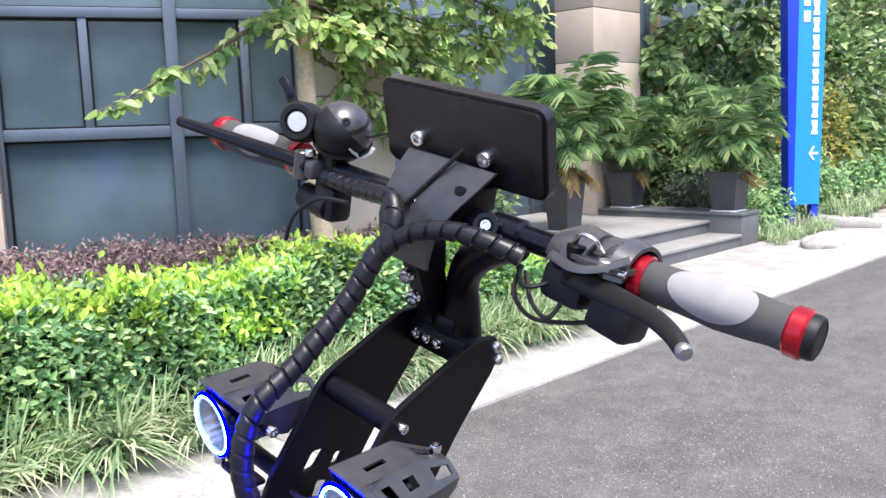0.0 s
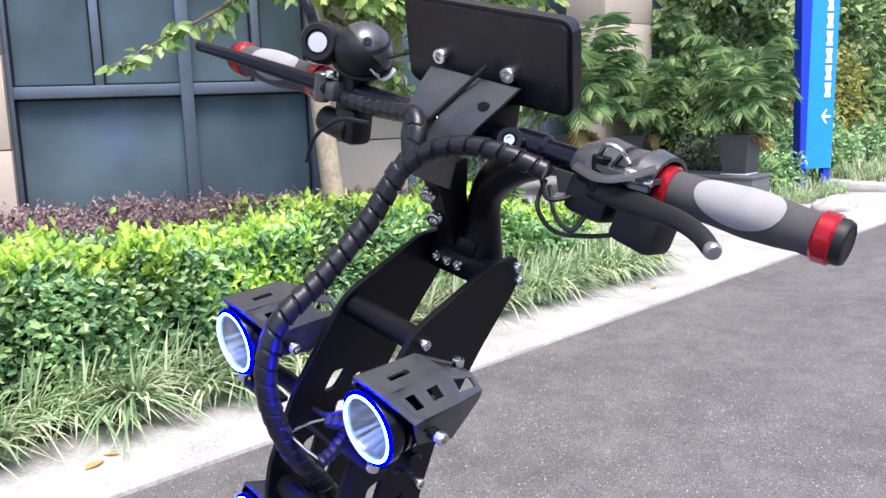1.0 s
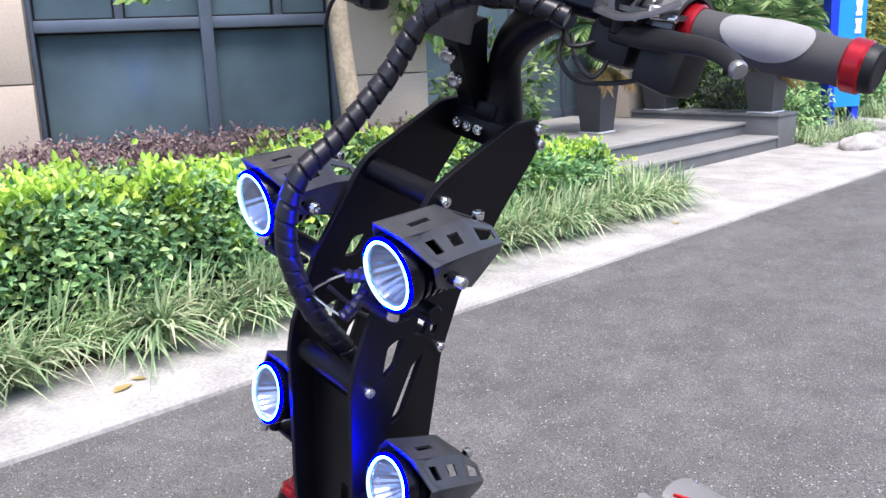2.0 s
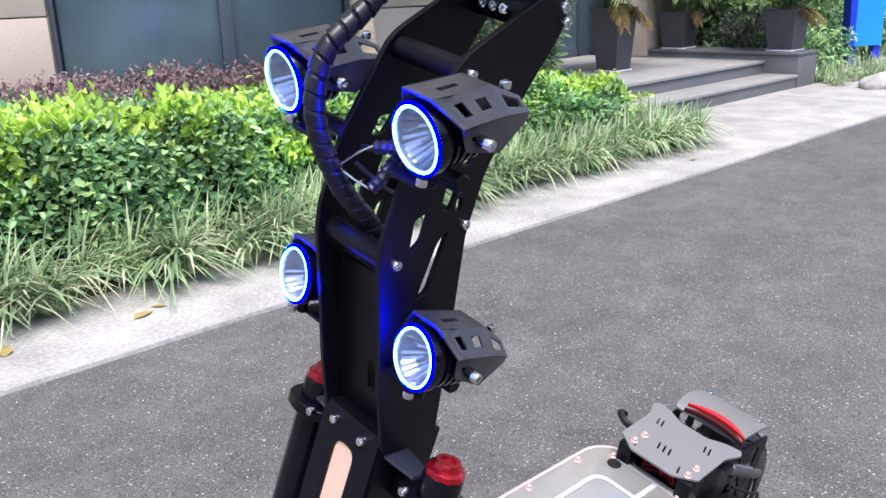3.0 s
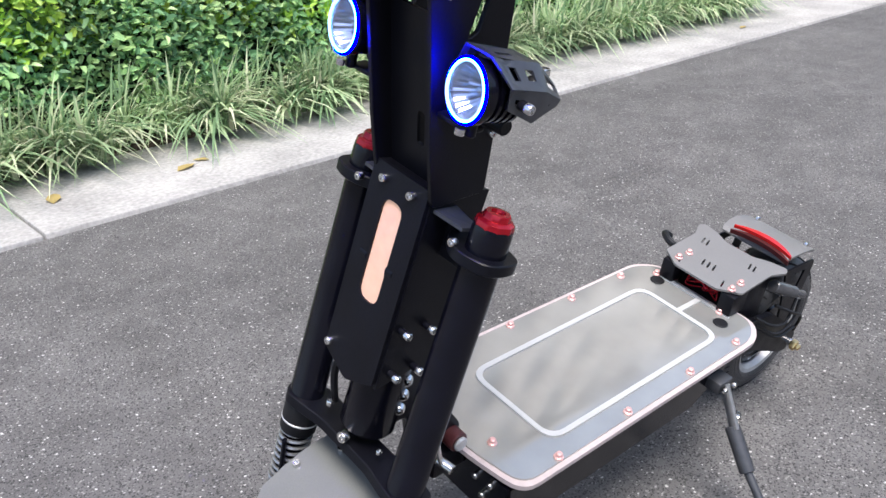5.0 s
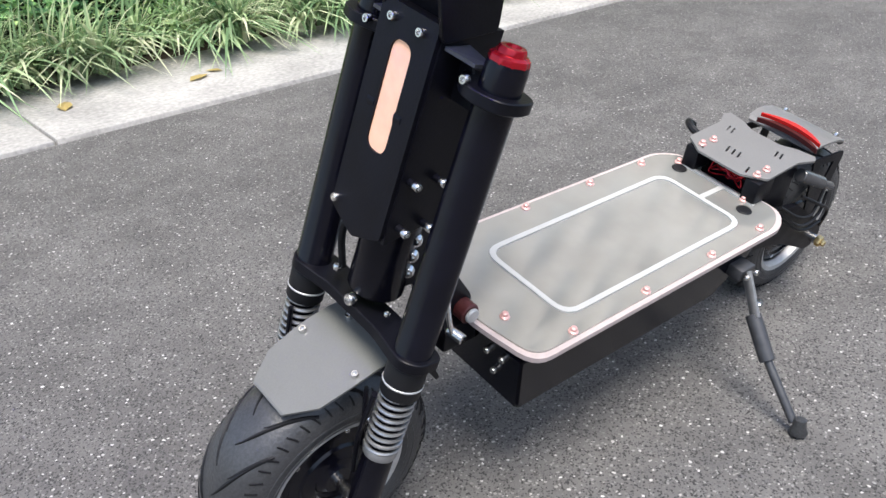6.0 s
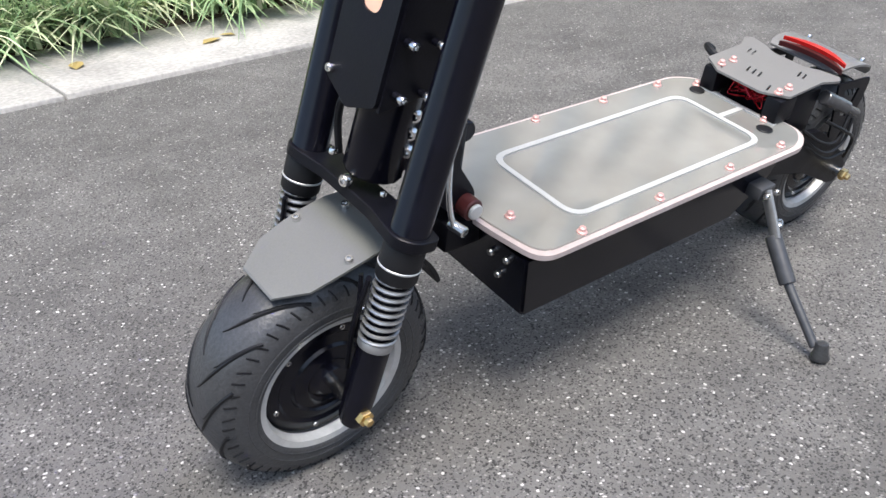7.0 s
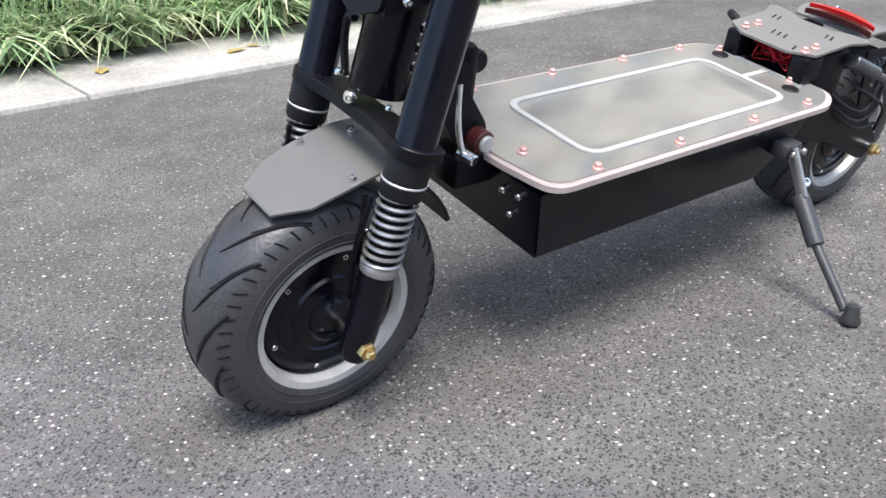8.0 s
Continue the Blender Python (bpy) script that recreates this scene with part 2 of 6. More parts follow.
def box(bm, lo, hi, bevel=0.0, m=None, seg=2):
    lo, hi = Vector(lo), Vector(hi)
    made = bmesh.ops.create_cube(bm, size=1.0, matrix=Matrix.Translation((lo + hi) / 2) @ Matrix.Diagonal((*(hi - lo), 1)))
    vs = made["verts"]
    if bevel:
        es = list({e for v in vs for e in v.link_edges})
        r = bmesh.ops.bevel(bm, geom=es, offset=bevel, segments=seg, profile=0.5, affect="EDGES")
        vs = list({v for f in r["faces"] for v in f.verts} | {v for v in vs if v.is_valid})
    if m is not None:
        bmesh.ops.transform(bm, matrix=m, verts=vs)
    return bm


def frame_along(d):
    return Vector(d).normalized().to_track_quat("Z", "Y").to_matrix()


def lathe(bm, prof, origin, axis, seg=24, squash=None):
    """Turns a profile of (radius, height) round an axis."""
    o, q = Vector(origin), frame_along(axis)
    rows = []
    for r, h in prof:
        if r < 1e-6:
            rows.append([bm.verts.new(o + q @ Vector((0, 0, h)))])
        else:
            rows.append([bm.verts.new(o + q @ Vector((r * math.cos(a), r * math.sin(a), h))) for a in (2 * math.pi * i / seg for i in range(seg))])
    for a, b in zip(rows, rows[1:]):
        for i in range(seg):
            j = (i + 1) % seg
            if len(a) == 1 and len(b) == 1:
                continue
            if len(a) == 1:
                bm.faces.new((a[0], b[i], b[j]))
            elif len(b) == 1:
                bm.faces.new((a[i], a[j], b[0]))
            else:
                bm.faces.new((a[i], a[j], b[j], b[i]))
    return bm


def rod(bm, a, b, r, seg=20, bev=0.0015, r2=None):
    a, b = Vector(a), Vector(b)
    h = (b - a).length
    r2 = r if r2 is None else r2
    return lathe(bm, [(0, 0), (r - bev, 0), (r, bev), (r2, h - bev), (r2 - bev, h), (0, h)], a, b - a, seg)


def smooth_path(pts, n=8):
    """Catmull-Rom through the points."""
    p = [Vector(q) for q in pts]
    p = [2 * p[0] - p[1]] + p + [2 * p[-1] - p[-2]]
    out = []
    for i in range(1, len(p) - 2):
        for k in range(n):
            t = k / n
            out.append(0.5 * (2 * p[i] + (p[i + 1] - p[i - 1]) * t + (2 * p[i - 1] - 5 * p[i] + 4 * p[i + 1] - p[i + 2]) * t * t + (3 * p[i] - p[i - 1] - 3 * p[i + 1] + p[i + 2]) * t ** 3))
    return out + [p[-2]]


def sweep(bm, pts, r, seg=10, radius=None, flat=1.0, caps=True):
    """A tube along a path; radius(s, angle) may vary it."""
    pts = [Vector(q) for q in pts]
    up, rows, s = None, [], 0.0
    for i, q in enumerate(pts):
        d = (pts[min(i + 1, len(pts) - 1)] - pts[max(i - 1, 0)]).normalized()
        if up is None:
            up = d.orthogonal().normalized()
        up = (up - d * up.dot(d)).normalized()
        side = d.cross(up)
        if i:
            s += (q - pts[i - 1]).length
        row = []
        for k in range(seg):
            a = 2 * math.pi * k / seg
            rr = radius(s, a) if radius else r
            row.append(bm.verts.new(q + rr * (math.cos(a) * up + flat * math.sin(a) * side)))
        rows.append(row)
    for a, b in zip(rows, rows[1:]):
        for k in range(seg):
            j = (k + 1) % seg
            bm.faces.new((a[k], a[j], b[j], b[k]))
    if caps:
        bm.faces.new(rows[0])
        bm.faces.new(rows[-1])
    return bm


def rounded(pts, r, n=4):
    """A polygon with its corners rounded."""
    out = []
    for i, p in enumerate(pts):
        p, a, b = Vector(p), Vector(pts[i - 1]), Vector(pts[(i + 1) % len(pts)])
        k = min(r, (a - p).length * 0.45, (b - p).length * 0.45)
        s, e = p + (a - p).normalized() * k, p + (b - p).normalized() * k
        for j in range(n + 1):
            t = j / n
            out.append(tuple((1 - t) ** 2 * s + 2 * t * (1 - t) * p + t * t * e))
    return out


def plate(bm, outline, holes, th, m, bev=0.0):
    """A plate with holes: 2D loops, laid out by m, thickness along its z."""
    sub = bmesh.new()
    edges = []
    for loop in [outline, *holes]:
        vs = [sub.verts.new((p[0], p[1], 0)) for p in loop]
        edges += [sub.edges.new((vs[i - 1], vs[i])) for i in range(len(vs))]
    bmesh.ops.triangle_fill(sub, use_beauty=True, use_dissolve=False, edges=edges, normal=(0, 0, 1))
    r = bmesh.ops.extrude_face_region(sub, geom=sub.faces[:])
    bmesh.ops.translate(sub, vec=(0, 0, th), verts=[g for g in r["geom"] if isinstance(g, bmesh.types.BMVert)])
    bmesh.ops.recalc_face_normals(sub, faces=sub.faces[:])
    if bev:
        bmesh.ops.bevel(sub, geom=[e for e in sub.edges if len(e.link_faces) == 2 and abs(e.link_faces[0].normal.z) + abs(e.link_faces[1].normal.z) > 0.9 and e.calc_face_angle(0) > 1.2], offset=bev, segments=1, affect="EDGES")
    bmesh.ops.transform(sub, matrix=m, verts=sub.verts[:])
    me = bpy.data.meshes.new("tmp")
    sub.to_mesh(me)
    sub.free()
    bm.from_mesh(me)
    bpy.data.meshes.remove(me)
    return bm


def axes(o, u, v):
    """A matrix that lays 2D (u, v) out in space from o."""
    u, v = Vector(u).normalized(), Vector(v).normalized()
    w = u.cross(v)
    return Matrix.Translation(o) @ Matrix((u, v, w)).transposed().to_4x4()


def slot(cx, cy, lx, ly, n=5):
    """A rounded slot as a loop."""
    return rounded([(cx - lx / 2, cy - ly / 2), (cx + lx / 2, cy - ly / 2), (cx + lx / 2, cy + ly / 2), (cx - lx / 2, cy + ly / 2)], min(lx, ly) * 0.5, n)


def soup(name, verts, faces, material, parent=None, idx=None, smooth=False):
    me = bpy.data.meshes.new(name)
    me.from_pydata(verts.tolist() if hasattr(verts, "tolist") else verts, [], faces.tolist() if hasattr(faces, "tolist") else faces)
    for one in material if isinstance(material, (list, tuple)) else [material]:
        me.materials.append(one)
    if idx is not None:
        me.polygons.foreach_set("material_index", idx)
    if smooth:
        me.polygons.foreach_set("use_smooth", [True] * len(me.polygons))
    me.update()
    ob = new(name, me)
    ob.parent = parent
    return ob


rng = np.random.default_rng(7)


def unit(a):
    return a / np.maximum(np.linalg.norm(a, axis=-1, keepdims=True), 1e-9)


def leaf_arrays(P, D, N, length, width, fold=0.25, droop=0.15):
    """Folded pointed leaves: points, directions, normals, sizes -> vertices and quads."""
    D = unit(D)
    S = unit(np.cross(D, N))
    N = np.cross(S, D)
    L, Wd = np.asarray(length)[:, None], np.asarray(width)[:, None]
    base = P
    tip = P + D * L - N * L * droop
    r1 = P + D * L * 0.32 + S * Wd * 0.5 + N * Wd * fold
    r2 = P + D * L * 0.72 + S * Wd * 0.36 + N * Wd * fold * 0.6 - N * L * droop * 0.5
    l1 = P + D * L * 0.32 - S * Wd * 0.5 + N * Wd * fold
    l2 = P + D * L * 0.72 - S * Wd * 0.36 + N * Wd * fold * 0.6 - N * L * droop * 0.5
    V = np.stack([base, r1, r2, tip, l2, l1], 1).reshape(-1, 3)
    k = np.arange(len(P))[:, None] * 6
    F = np.concatenate([k + np.array([[0, 1, 2, 3]]), k + np.array([[0, 3, 4, 5]])], 1).reshape(-1, 4)
    return V, F


# ---------------------------------------------------------------- ground and road
KERB_Y = 1.96
bm = bmesh.new()
box(bm, (-150, -150, -0.3), (150, 150, -0.02))
tagged(part("ground", bm, SOIL), "bare brown soil round the planting", "ground", kind="structure")

bm = bmesh.new()
box(bm, (-120, -90, -0.2), (120, KERB_Y, 0.0))
tagged(part("road", bm, ASPHALT), "dark grey asphalt road with pale stone chips", "road", kind="structure")

# pale concrete slabs: a low kerb step along the road, wider before the entrance steps
apron = thing("pavement", pose(0, 0, 0), "low pale worn concrete kerb slabs along the road", "pavement", kind="structure")
x = -6.2
n = 0
while x < 24:
    w = 1.62 + 0.1 * math.sin(n * 2.3)
    bm = bmesh.new()
    box(bm, (x + 0.0025, KERB_Y, -0.18), (x + w - 0.0025, 3.46 if x > 3.9 else 2.95, 0.019 + 0.0015 * math.sin(n * 1.7)), 0.011, seg=2)
    part("concrete_slab", bm, CONCRETE, apron)
    x += w
    n += 1

# low worn lump of concrete where the wide pavement ends
bm = bmesh.new()
bmesh.ops.create_icosphere(bm, subdivisions=4, radius=1.0)
for v in bm.verts:
    q = v.co.copy()
    k = 1 + 0.16 * noise.noise(q * 1.7) + 0.05 * noise.noise(q * 6)
    v.co = Vector((9.5 + q.x * 0.36 * k, 2.72 + q.y * 0.2 * k, 0.02 + q.z * 0.15 * k))
tagged(part("concrete_lump", bm, CONCRETE, None, "", 60), "low pale worn concrete lump at the pavement's end", "concrete", kind="structure")

# planting bed, raised behind the grass
bm = bmesh.new()
box(bm, (-8, 2.66, -0.2), (5.28, 9, 0.045), 0.02)
tagged(part("planting_bed", bm, SOIL), "brown soil bed under the hedge", "soil", kind="structure")

# ---------------------------------------------------------------- building, left wing
WALL = Matrix.Translation((1.65, 4.47, 0)) @ pose(0, 0, 0, 0, 0, -25.5)
wing = thing("wall_west", WALL, "beige stone facade with blue-grey window bands", "wall", kind="structure")
for x0, x1, zs in ((-4.0, -0.03, (0.0, 0.6, 1.14, 1.68, 2.22, 2.76, 3.3, 3.9, 5.0)), (1.79, 2.35, (0.0, 0.55, 1.1, 1.65, 2.2, 2.75, 3.3, 3.9, 5.0))):
    step = 0.7 if x1 - x0 > 1 else x1 - x0
    xs = x1
    while xs > x0 + 0.01:
        for z0, z1 in zip(zs, zs[1:]):
            bm = bmesh.new()
            box(bm, (max(x0, xs - step) + 0.004, -0.1, z0 + 0.004), (xs - 0.004, 0.0, z1 - 0.004), 0.003)
            part("stone_panel", bm, STONE, wing)
        xs -= step
bm = bmesh.new()
box(bm, (-4.0, 0.0, 0.0), (-0.03, 0.25, 3.9))
box(bm, (1.79, 0.0, 0.0), (2.35, 1.9, 3.9))
box(bm, (-0.03, 0.0, 0.0), (1.79, 0.25, 0.5))
box(bm, (-0.03, 0.0, 3.0), (1.79, 0.25, 3.9))
part("wall_backing", bm, STONE, wing)

win = thing("window_1", WALL, "blue-grey framed window band with tinted reflecting panes", "window", kind="structure")
bm = bmesh.new()
for x0, x1, z0, z1, dy in ((-0.03, 0.0, 0.5, 3.0, 0.05), (0.935, 1.01, 0.5, 3.0, 0.042), (1.73, 1.79, 0.5, 3.0, 0.05)):
    box(bm, (x0, dy - 0.06, z0), (x1, 0.16, z1), 0.004)
for x0, x1 in ((0.0, 0.95), (1.0, 1.73)):
    box(bm, (x0, 0.0, 1.425), (x1, 0.15, 1.495), 0.004)
    box(bm, (x0, 0.0, 2.14), (x1, 0.15, 2.2), 0.004)
    box(bm, (x0, 0.0, 0.5), (x1, 0.15, 0.56), 0.004)
for x0, x1 in ((0.45, 0.5), (1.39, 1.44)):
    box(bm, (x0, 0.008, 1.495), (x1, 0.14, 2.14), 0.004)
part("window_frame", bm, FRAME_BLUE, win)
for x0, x1, z0, z1 in ((0.0, 0.95, 0.56, 1.425), (1.0, 1.73, 0.56, 1.425), (0.0, 0.45, 1.495, 2.14), (0.5, 0.95, 1.495, 2.14), (1.0, 1.39, 1.495, 2.14), (1.44, 1.73, 1.495, 2.14), (0.0, 0.95, 2.2, 3.0), (1.0, 1.73, 2.2, 3.0)):
    bm = bmesh.new()
    box(bm, (x0, 0.07, z0), (x1, 0.082, z1))
    part("pane", bm, GLASS_DARK, win)
    # dark gasket round the pane
    bm = bmesh.new()
    for a in ((x0, z0, x1, z0 + 0.012), (x0, z1 - 0.012, x1, z1), (x0, z0 + 0.012, x0 + 0.012, z1 - 0.012), (x1 - 0.012, z0 + 0.012, x1, z1 - 0.012)):
        box(bm, (a[0], 0.052, a[1]), (a[2], 0.068, a[3]))
    part("gasket", bm, BLACK_MATT, win)
# near-black backing: the room's shade is in its colour
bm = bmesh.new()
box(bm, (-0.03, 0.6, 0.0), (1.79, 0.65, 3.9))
tagged(part("wall_room", bm, INSIDE, None), "near-black backing standing for the unlit room behind the windows", "wall", kind="structure").matrix_world = WALL

# ---------------------------------------------------------------- entrance: step, platform, plinth, column
steps = thing("steps", pose(0, 0, 0), "broad grey granite step before the entrance platform", "steps", kind="structure")
bm = bmesh.new()
box(bm, (5.3, 3.43, 0.0), (8.998, 3.8, 0.128), 0.003)
part("riser", bm, GRANITE, steps)
for i in range(3):
    bm = bmesh.new()
    box(bm, (5.3 + i * 1.2327 + 0.002, 3.41, 0.13), (5.3 + (i + 1) * 1.2327 - 0.002, 3.806, 0.16), 0.004)
    part("tread", bm, GRANITE_TOP, steps)
platform = thing("platform", pose(0, 0, 0), "pale stone entrance platform with a grey front edge", "platform", kind="structure")
bm = bmesh.new()
box(bm, (5.0, 3.812, 0.0), (8.998, 6.2, 0.268), 0.003)
part("riser", bm, GRANITE, platform)
for i in range(5):
    for k in range(3):
        bm = bmesh.new()
        box(bm, (5.0 + i * 0.7996 + 0.002, 3.79 + k * 0.8 + 0.002, 0.27), (5.0 + (i + 1) * 0.7996 - 0.002, 3.79 + (k + 1) * 0.8 - 0.002, 0.3 - 0.0006 * ((i + k) % 2)), 0.003)
        part("stone_slab", bm, GRANITE_TOP, platform)
plinth = thing("plinth", pose(0, 0, 0), "dark grey granite plinth wall under the potted palms", "plinth", kind="structure")
bm = bmesh.new()
box(bm, (9.0, 3.42, 0.0), (9.44, 5.296, 0.358), 0.003)
part("plinth_body", bm, GRANITE, plinth)
for k in range(2):
    bm = bmesh.new()
    box(bm, (8.985, 3.405 + k * 0.946 + 0.0015, 0.36), (9.455, 3.405 + (k + 1) * 0.946 - 0.0015, 0.392), 0.005)
    part("coping_slab", bm, GRANITE, plinth)

col = thing("column", pose(0, 0, 0), "square beige stone column clad in large panels", "column", kind="structure")
for z0, z1 in ((0.3, 0.98), (0.98, 2.2), (2.2, 2.84), (2.84, 3.9)):
    bm = bmesh.new()
    box(bm, (8.95, 5.3, z0 + 0.004), (10.02, 5.88, z1 - 0.004), 0.006)
    part("stone_panel", bm, STONE, col)
bm = bmesh.new()
box(bm, (8.97, 5.32, 0.0), (10.0, 5.86, 3.9))
part("column_core", bm, GRANITE, col)

back = thing("wall_north", pose(0, 0, 0), "dark glazed entrance wall behind the plants", "wall", kind="structure")
for i in range(13):
    bm = bmesh.new()
    box(bm, (3.9 + i * 1.0 + 0.03, 6.3, 0.4), (4.9 + i * 1.0 - 0.03, 6.33, 3.8))
    part("pane", bm, GLASS_DARK, back)
bm = bmesh.new()
for i in range(14):
    box(bm, (3.87 + i * 1.0, 6.24, 0.0), (3.93 + i * 1.0, 6.4, 3.8), 0.004)
box(bm, (3.87, 6.26, 3.802), (16.93, 6.4, 3.9))
box(bm, (3.93, 6.28, 0.0), (16.87, 6.38, 0.4))
part("window_frame", bm, FRAME_BLUE, back)
# the lobby's shade likewise, as a near-black backing
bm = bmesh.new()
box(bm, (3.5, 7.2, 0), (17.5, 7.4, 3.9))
tagged(part("wall_room", bm, INSIDE), "near-black backing standing for the unlit lobby behind the glass", "wall", kind="structure")

# unseen storeys above, added for deck reflections: stone piers and sills between dark windows
upper = thing("upper_storeys", pose(0, 0, 0), "out-of-view beige stone storeys, piers and dark windows added for deck reflections", "wall", kind="structure")
# near-black backing again stands for unlit rooms
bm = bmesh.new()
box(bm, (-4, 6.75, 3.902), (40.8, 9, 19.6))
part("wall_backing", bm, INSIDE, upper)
for i in range(24):
    bm = bmesh.new()
    box(bm, (-4 + i * 1.9, 6.3, 3.902), (-4 + i * 1.9 + 0.75, 6.748, 19.6), 0.01)
    part("pier", bm, STONE, upper)
for i in range(23):
    for z in (3.9, 7.1, 10.3, 13.5, 16.7):
        bm = bmesh.new()
        box(bm, (-3.248 + i * 1.9, 6.42, z + 0.002), (-2.102 + i * 1.9, 6.748, z + 0.9), 0.008)
        part("spandrel", bm, STONE, upper)
        bm = bmesh.new()
        box(bm, (-3.248 + i * 1.9, 6.6, z + 0.902), (-2.102 + i * 1.9, 6.62, z + (3.19 if z < 16 else 2.88)))
        part("pane", bm, GLASS_DARK, upper)
bm = bmesh.new()
box(bm, (-4.2, 6.15, 19.602), (41, 9.2, 20.0), 0.02)
part("parapet", bm, STONE, upper)

# plain unseen wall added across the road, behind the walk, to darken reflections
bm = bmesh.new()
box(bm, (-45, -15.4, 0.001), (45, -15, 4.6), 0.02)
tagged(part("reflection_wall", bm, WALL_GREY), "unseen grey-green wall added across the road to darken reflections", "wall", kind="structure")


# ---------------------------------------------------------------- planting
def wall_y(xx):
    return 4.47 - 0.477 * (xx - 1.65)


def hedge_top(xx, yy):
    return 0.66 - 0.035 * np.clip(xx - 2.0, 0, 3) - 0.16 * np.clip(xx - 4.2, 0, 1) + 0.045 * np.sin(xx * 2.1 + 1) + 0.035 * np.sin(xx * 5.3 + yy * 4) + 0.02 * np.sin(xx * 11 + yy * 7)


def hedge_back(xx):
    return np.clip(wall_y(xx) - 0.75, 3.3, 3.62)


n = 30000
hx = rng.uniform(-0.4, 5.15, n)
f = rng.uniform(0, 1, n)
front = f < 0.5
yb = hedge_back(hx)
hy = np.where(front, 2.93 + rng.normal(0, 0.05, n), 2.93 + (yb - 2.93) * rng.uniform(0, 1, n))
hz = np.where(front, rng.uniform(0.2, 1, n) ** 0.8 * hedge_top(hx, hy), hedge_top(hx, hy) + rng.normal(0, 0.035, n))
hy = hy + np.where(front, 0.06 * np.sin(hx * 3.7) + 0.04 * np.sin(hx * 9.1), 0) + np.where(front, 0.12 * (hz / 0.7) ** 4, 0)
P = np.stack([hx, hy, hz], 1)
D = np.stack([rng.normal(0, 0.7, n), np.where(front, -0.8, -0.15) + rng.normal(0, 0.5, n), np.where(front, 0.25, 0.8) + rng.normal(0, 0.45, n)], 1)
N = np.stack([rng.normal(0, 0.4, n), np.where(front, -0.7, -0.3) + rng.normal(0, 0.3, n), 0.9 + rng.normal(0, 0.3, n)], 1)
le = rng.uniform(0.028, 0.062, n)
V1, F1 = leaf_arrays(P, D, N, le, le * rng.uniform(0.42, 0.6, n))
# bright young shoots stand in tufts
tufts = 540
tx = rng.uniform(-0.4, 5.15, tufts)
ty = np.where(rng.uniform(0, 1, tufts) < 0.45, 2.93 + rng.uniform(0, 0.1, tufts), rng.uniform(2.95, 3.5, tufts))
tz = hedge_top(tx, ty) - np.where(ty < 3.0, rng.uniform(0.0, 0.3, tufts), -0.02)
per = 16
P = np.repeat(np.stack([tx, ty, tz], 1), per, 0) + rng.normal(0, 0.028, (tufts * per, 3)) + np.stack([np.zeros(tufts * per), np.zeros(tufts * per), np.tile(np.linspace(-0.02, 0.06, per), tufts)], 1)
D = rng.normal(0, 0.6, (tufts * per, 3)) + np.array([0, -0.25, 0.75])
N = rng.normal(0, 0.4, (tufts * per, 3)) + np.array([0, -0.5, 0.8])
le = rng.uniform(0.036, 0.068, tufts * per)
V2, F2 = leaf_arrays(P, D, N, le, le * 0.55)
# near-black sheet inside, its colour standing for the shade between the leaves
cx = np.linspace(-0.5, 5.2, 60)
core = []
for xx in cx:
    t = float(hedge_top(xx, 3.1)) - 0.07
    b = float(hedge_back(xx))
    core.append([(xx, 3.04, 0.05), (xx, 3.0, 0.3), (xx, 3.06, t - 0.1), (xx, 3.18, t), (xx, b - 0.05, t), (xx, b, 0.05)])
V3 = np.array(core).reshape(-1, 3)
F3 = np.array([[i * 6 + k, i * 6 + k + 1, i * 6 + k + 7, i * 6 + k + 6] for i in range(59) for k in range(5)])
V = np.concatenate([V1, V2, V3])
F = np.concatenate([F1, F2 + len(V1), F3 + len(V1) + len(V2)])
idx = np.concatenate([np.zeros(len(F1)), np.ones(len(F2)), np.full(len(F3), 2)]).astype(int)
tagged(soup("hedge", V, F, [HEDGE_LEAF, HEDGE_TIP, HEDGE_SHADE], idx=idx), "clipped green hedge with bright yellow-green young shoots", "hedge", kind="stuff")

# purple low shrubs between the hedge and the facade
n = 13000
px_ = rng.uniform(-0.6, 3.7, n)
lo = hedge_back(px_) - 0.04
hi = np.maximum(wall_y(px_) - 0.12, lo + 0.15)
py_ = lo + (hi - lo) * rng.uniform(0, 1, n)
pz_ = 0.72 + 0.03 * np.sin(px_ * 4 + py_ * 3) + 0.02 * np.sin(px_ * 13) + rng.normal(0, 0.035, n) + 0.02 * (py_ - lo)
D = rng.normal(0, 0.7, (n, 3)) + np.array([0, -0.1, 0.5])
N = rng.normal(0, 0.5, (n, 3)) + np.array([0, -0.2, 0.8])
le = rng.uniform(0.022, 0.04, n)
V1, F1 = leaf_arrays(np.stack([px_, py_, pz_], 1), D, N, le, le * 0.6)
core = []
cx = np.linspace(-0.6, 3.7, 40)
for xx in cx:
    a = float(hedge_back(xx)) - 0.02
    core.append([(xx, a, 0.05), (xx, a + 0.03, 0.67), (xx, max(float(wall_y(xx)) - 0.1, a + 0.14), 0.69), (xx, max(float(wall_y(xx)) - 0.1, a + 0.14), 0.05)])
V3 = np.array(core).reshape(-1, 3)
F3 = np.array([[i * 4 + k, i * 4 + k + 1, i * 4 + k + 5, i * 4 + k + 4] for i in range(39) for k in range(3)])
tagged(soup("shrub_bed", np.concatenate([V1, V3]), np.concatenate([F1, F3 + len(V1)]), [PURPLE, TWIG], idx=np.concatenate([np.zeros(len(F1)), np.ones(len(F3))]).astype(int)), "low dull purple-leaved shrubs below the windows", "shrubs", kind="stuff")


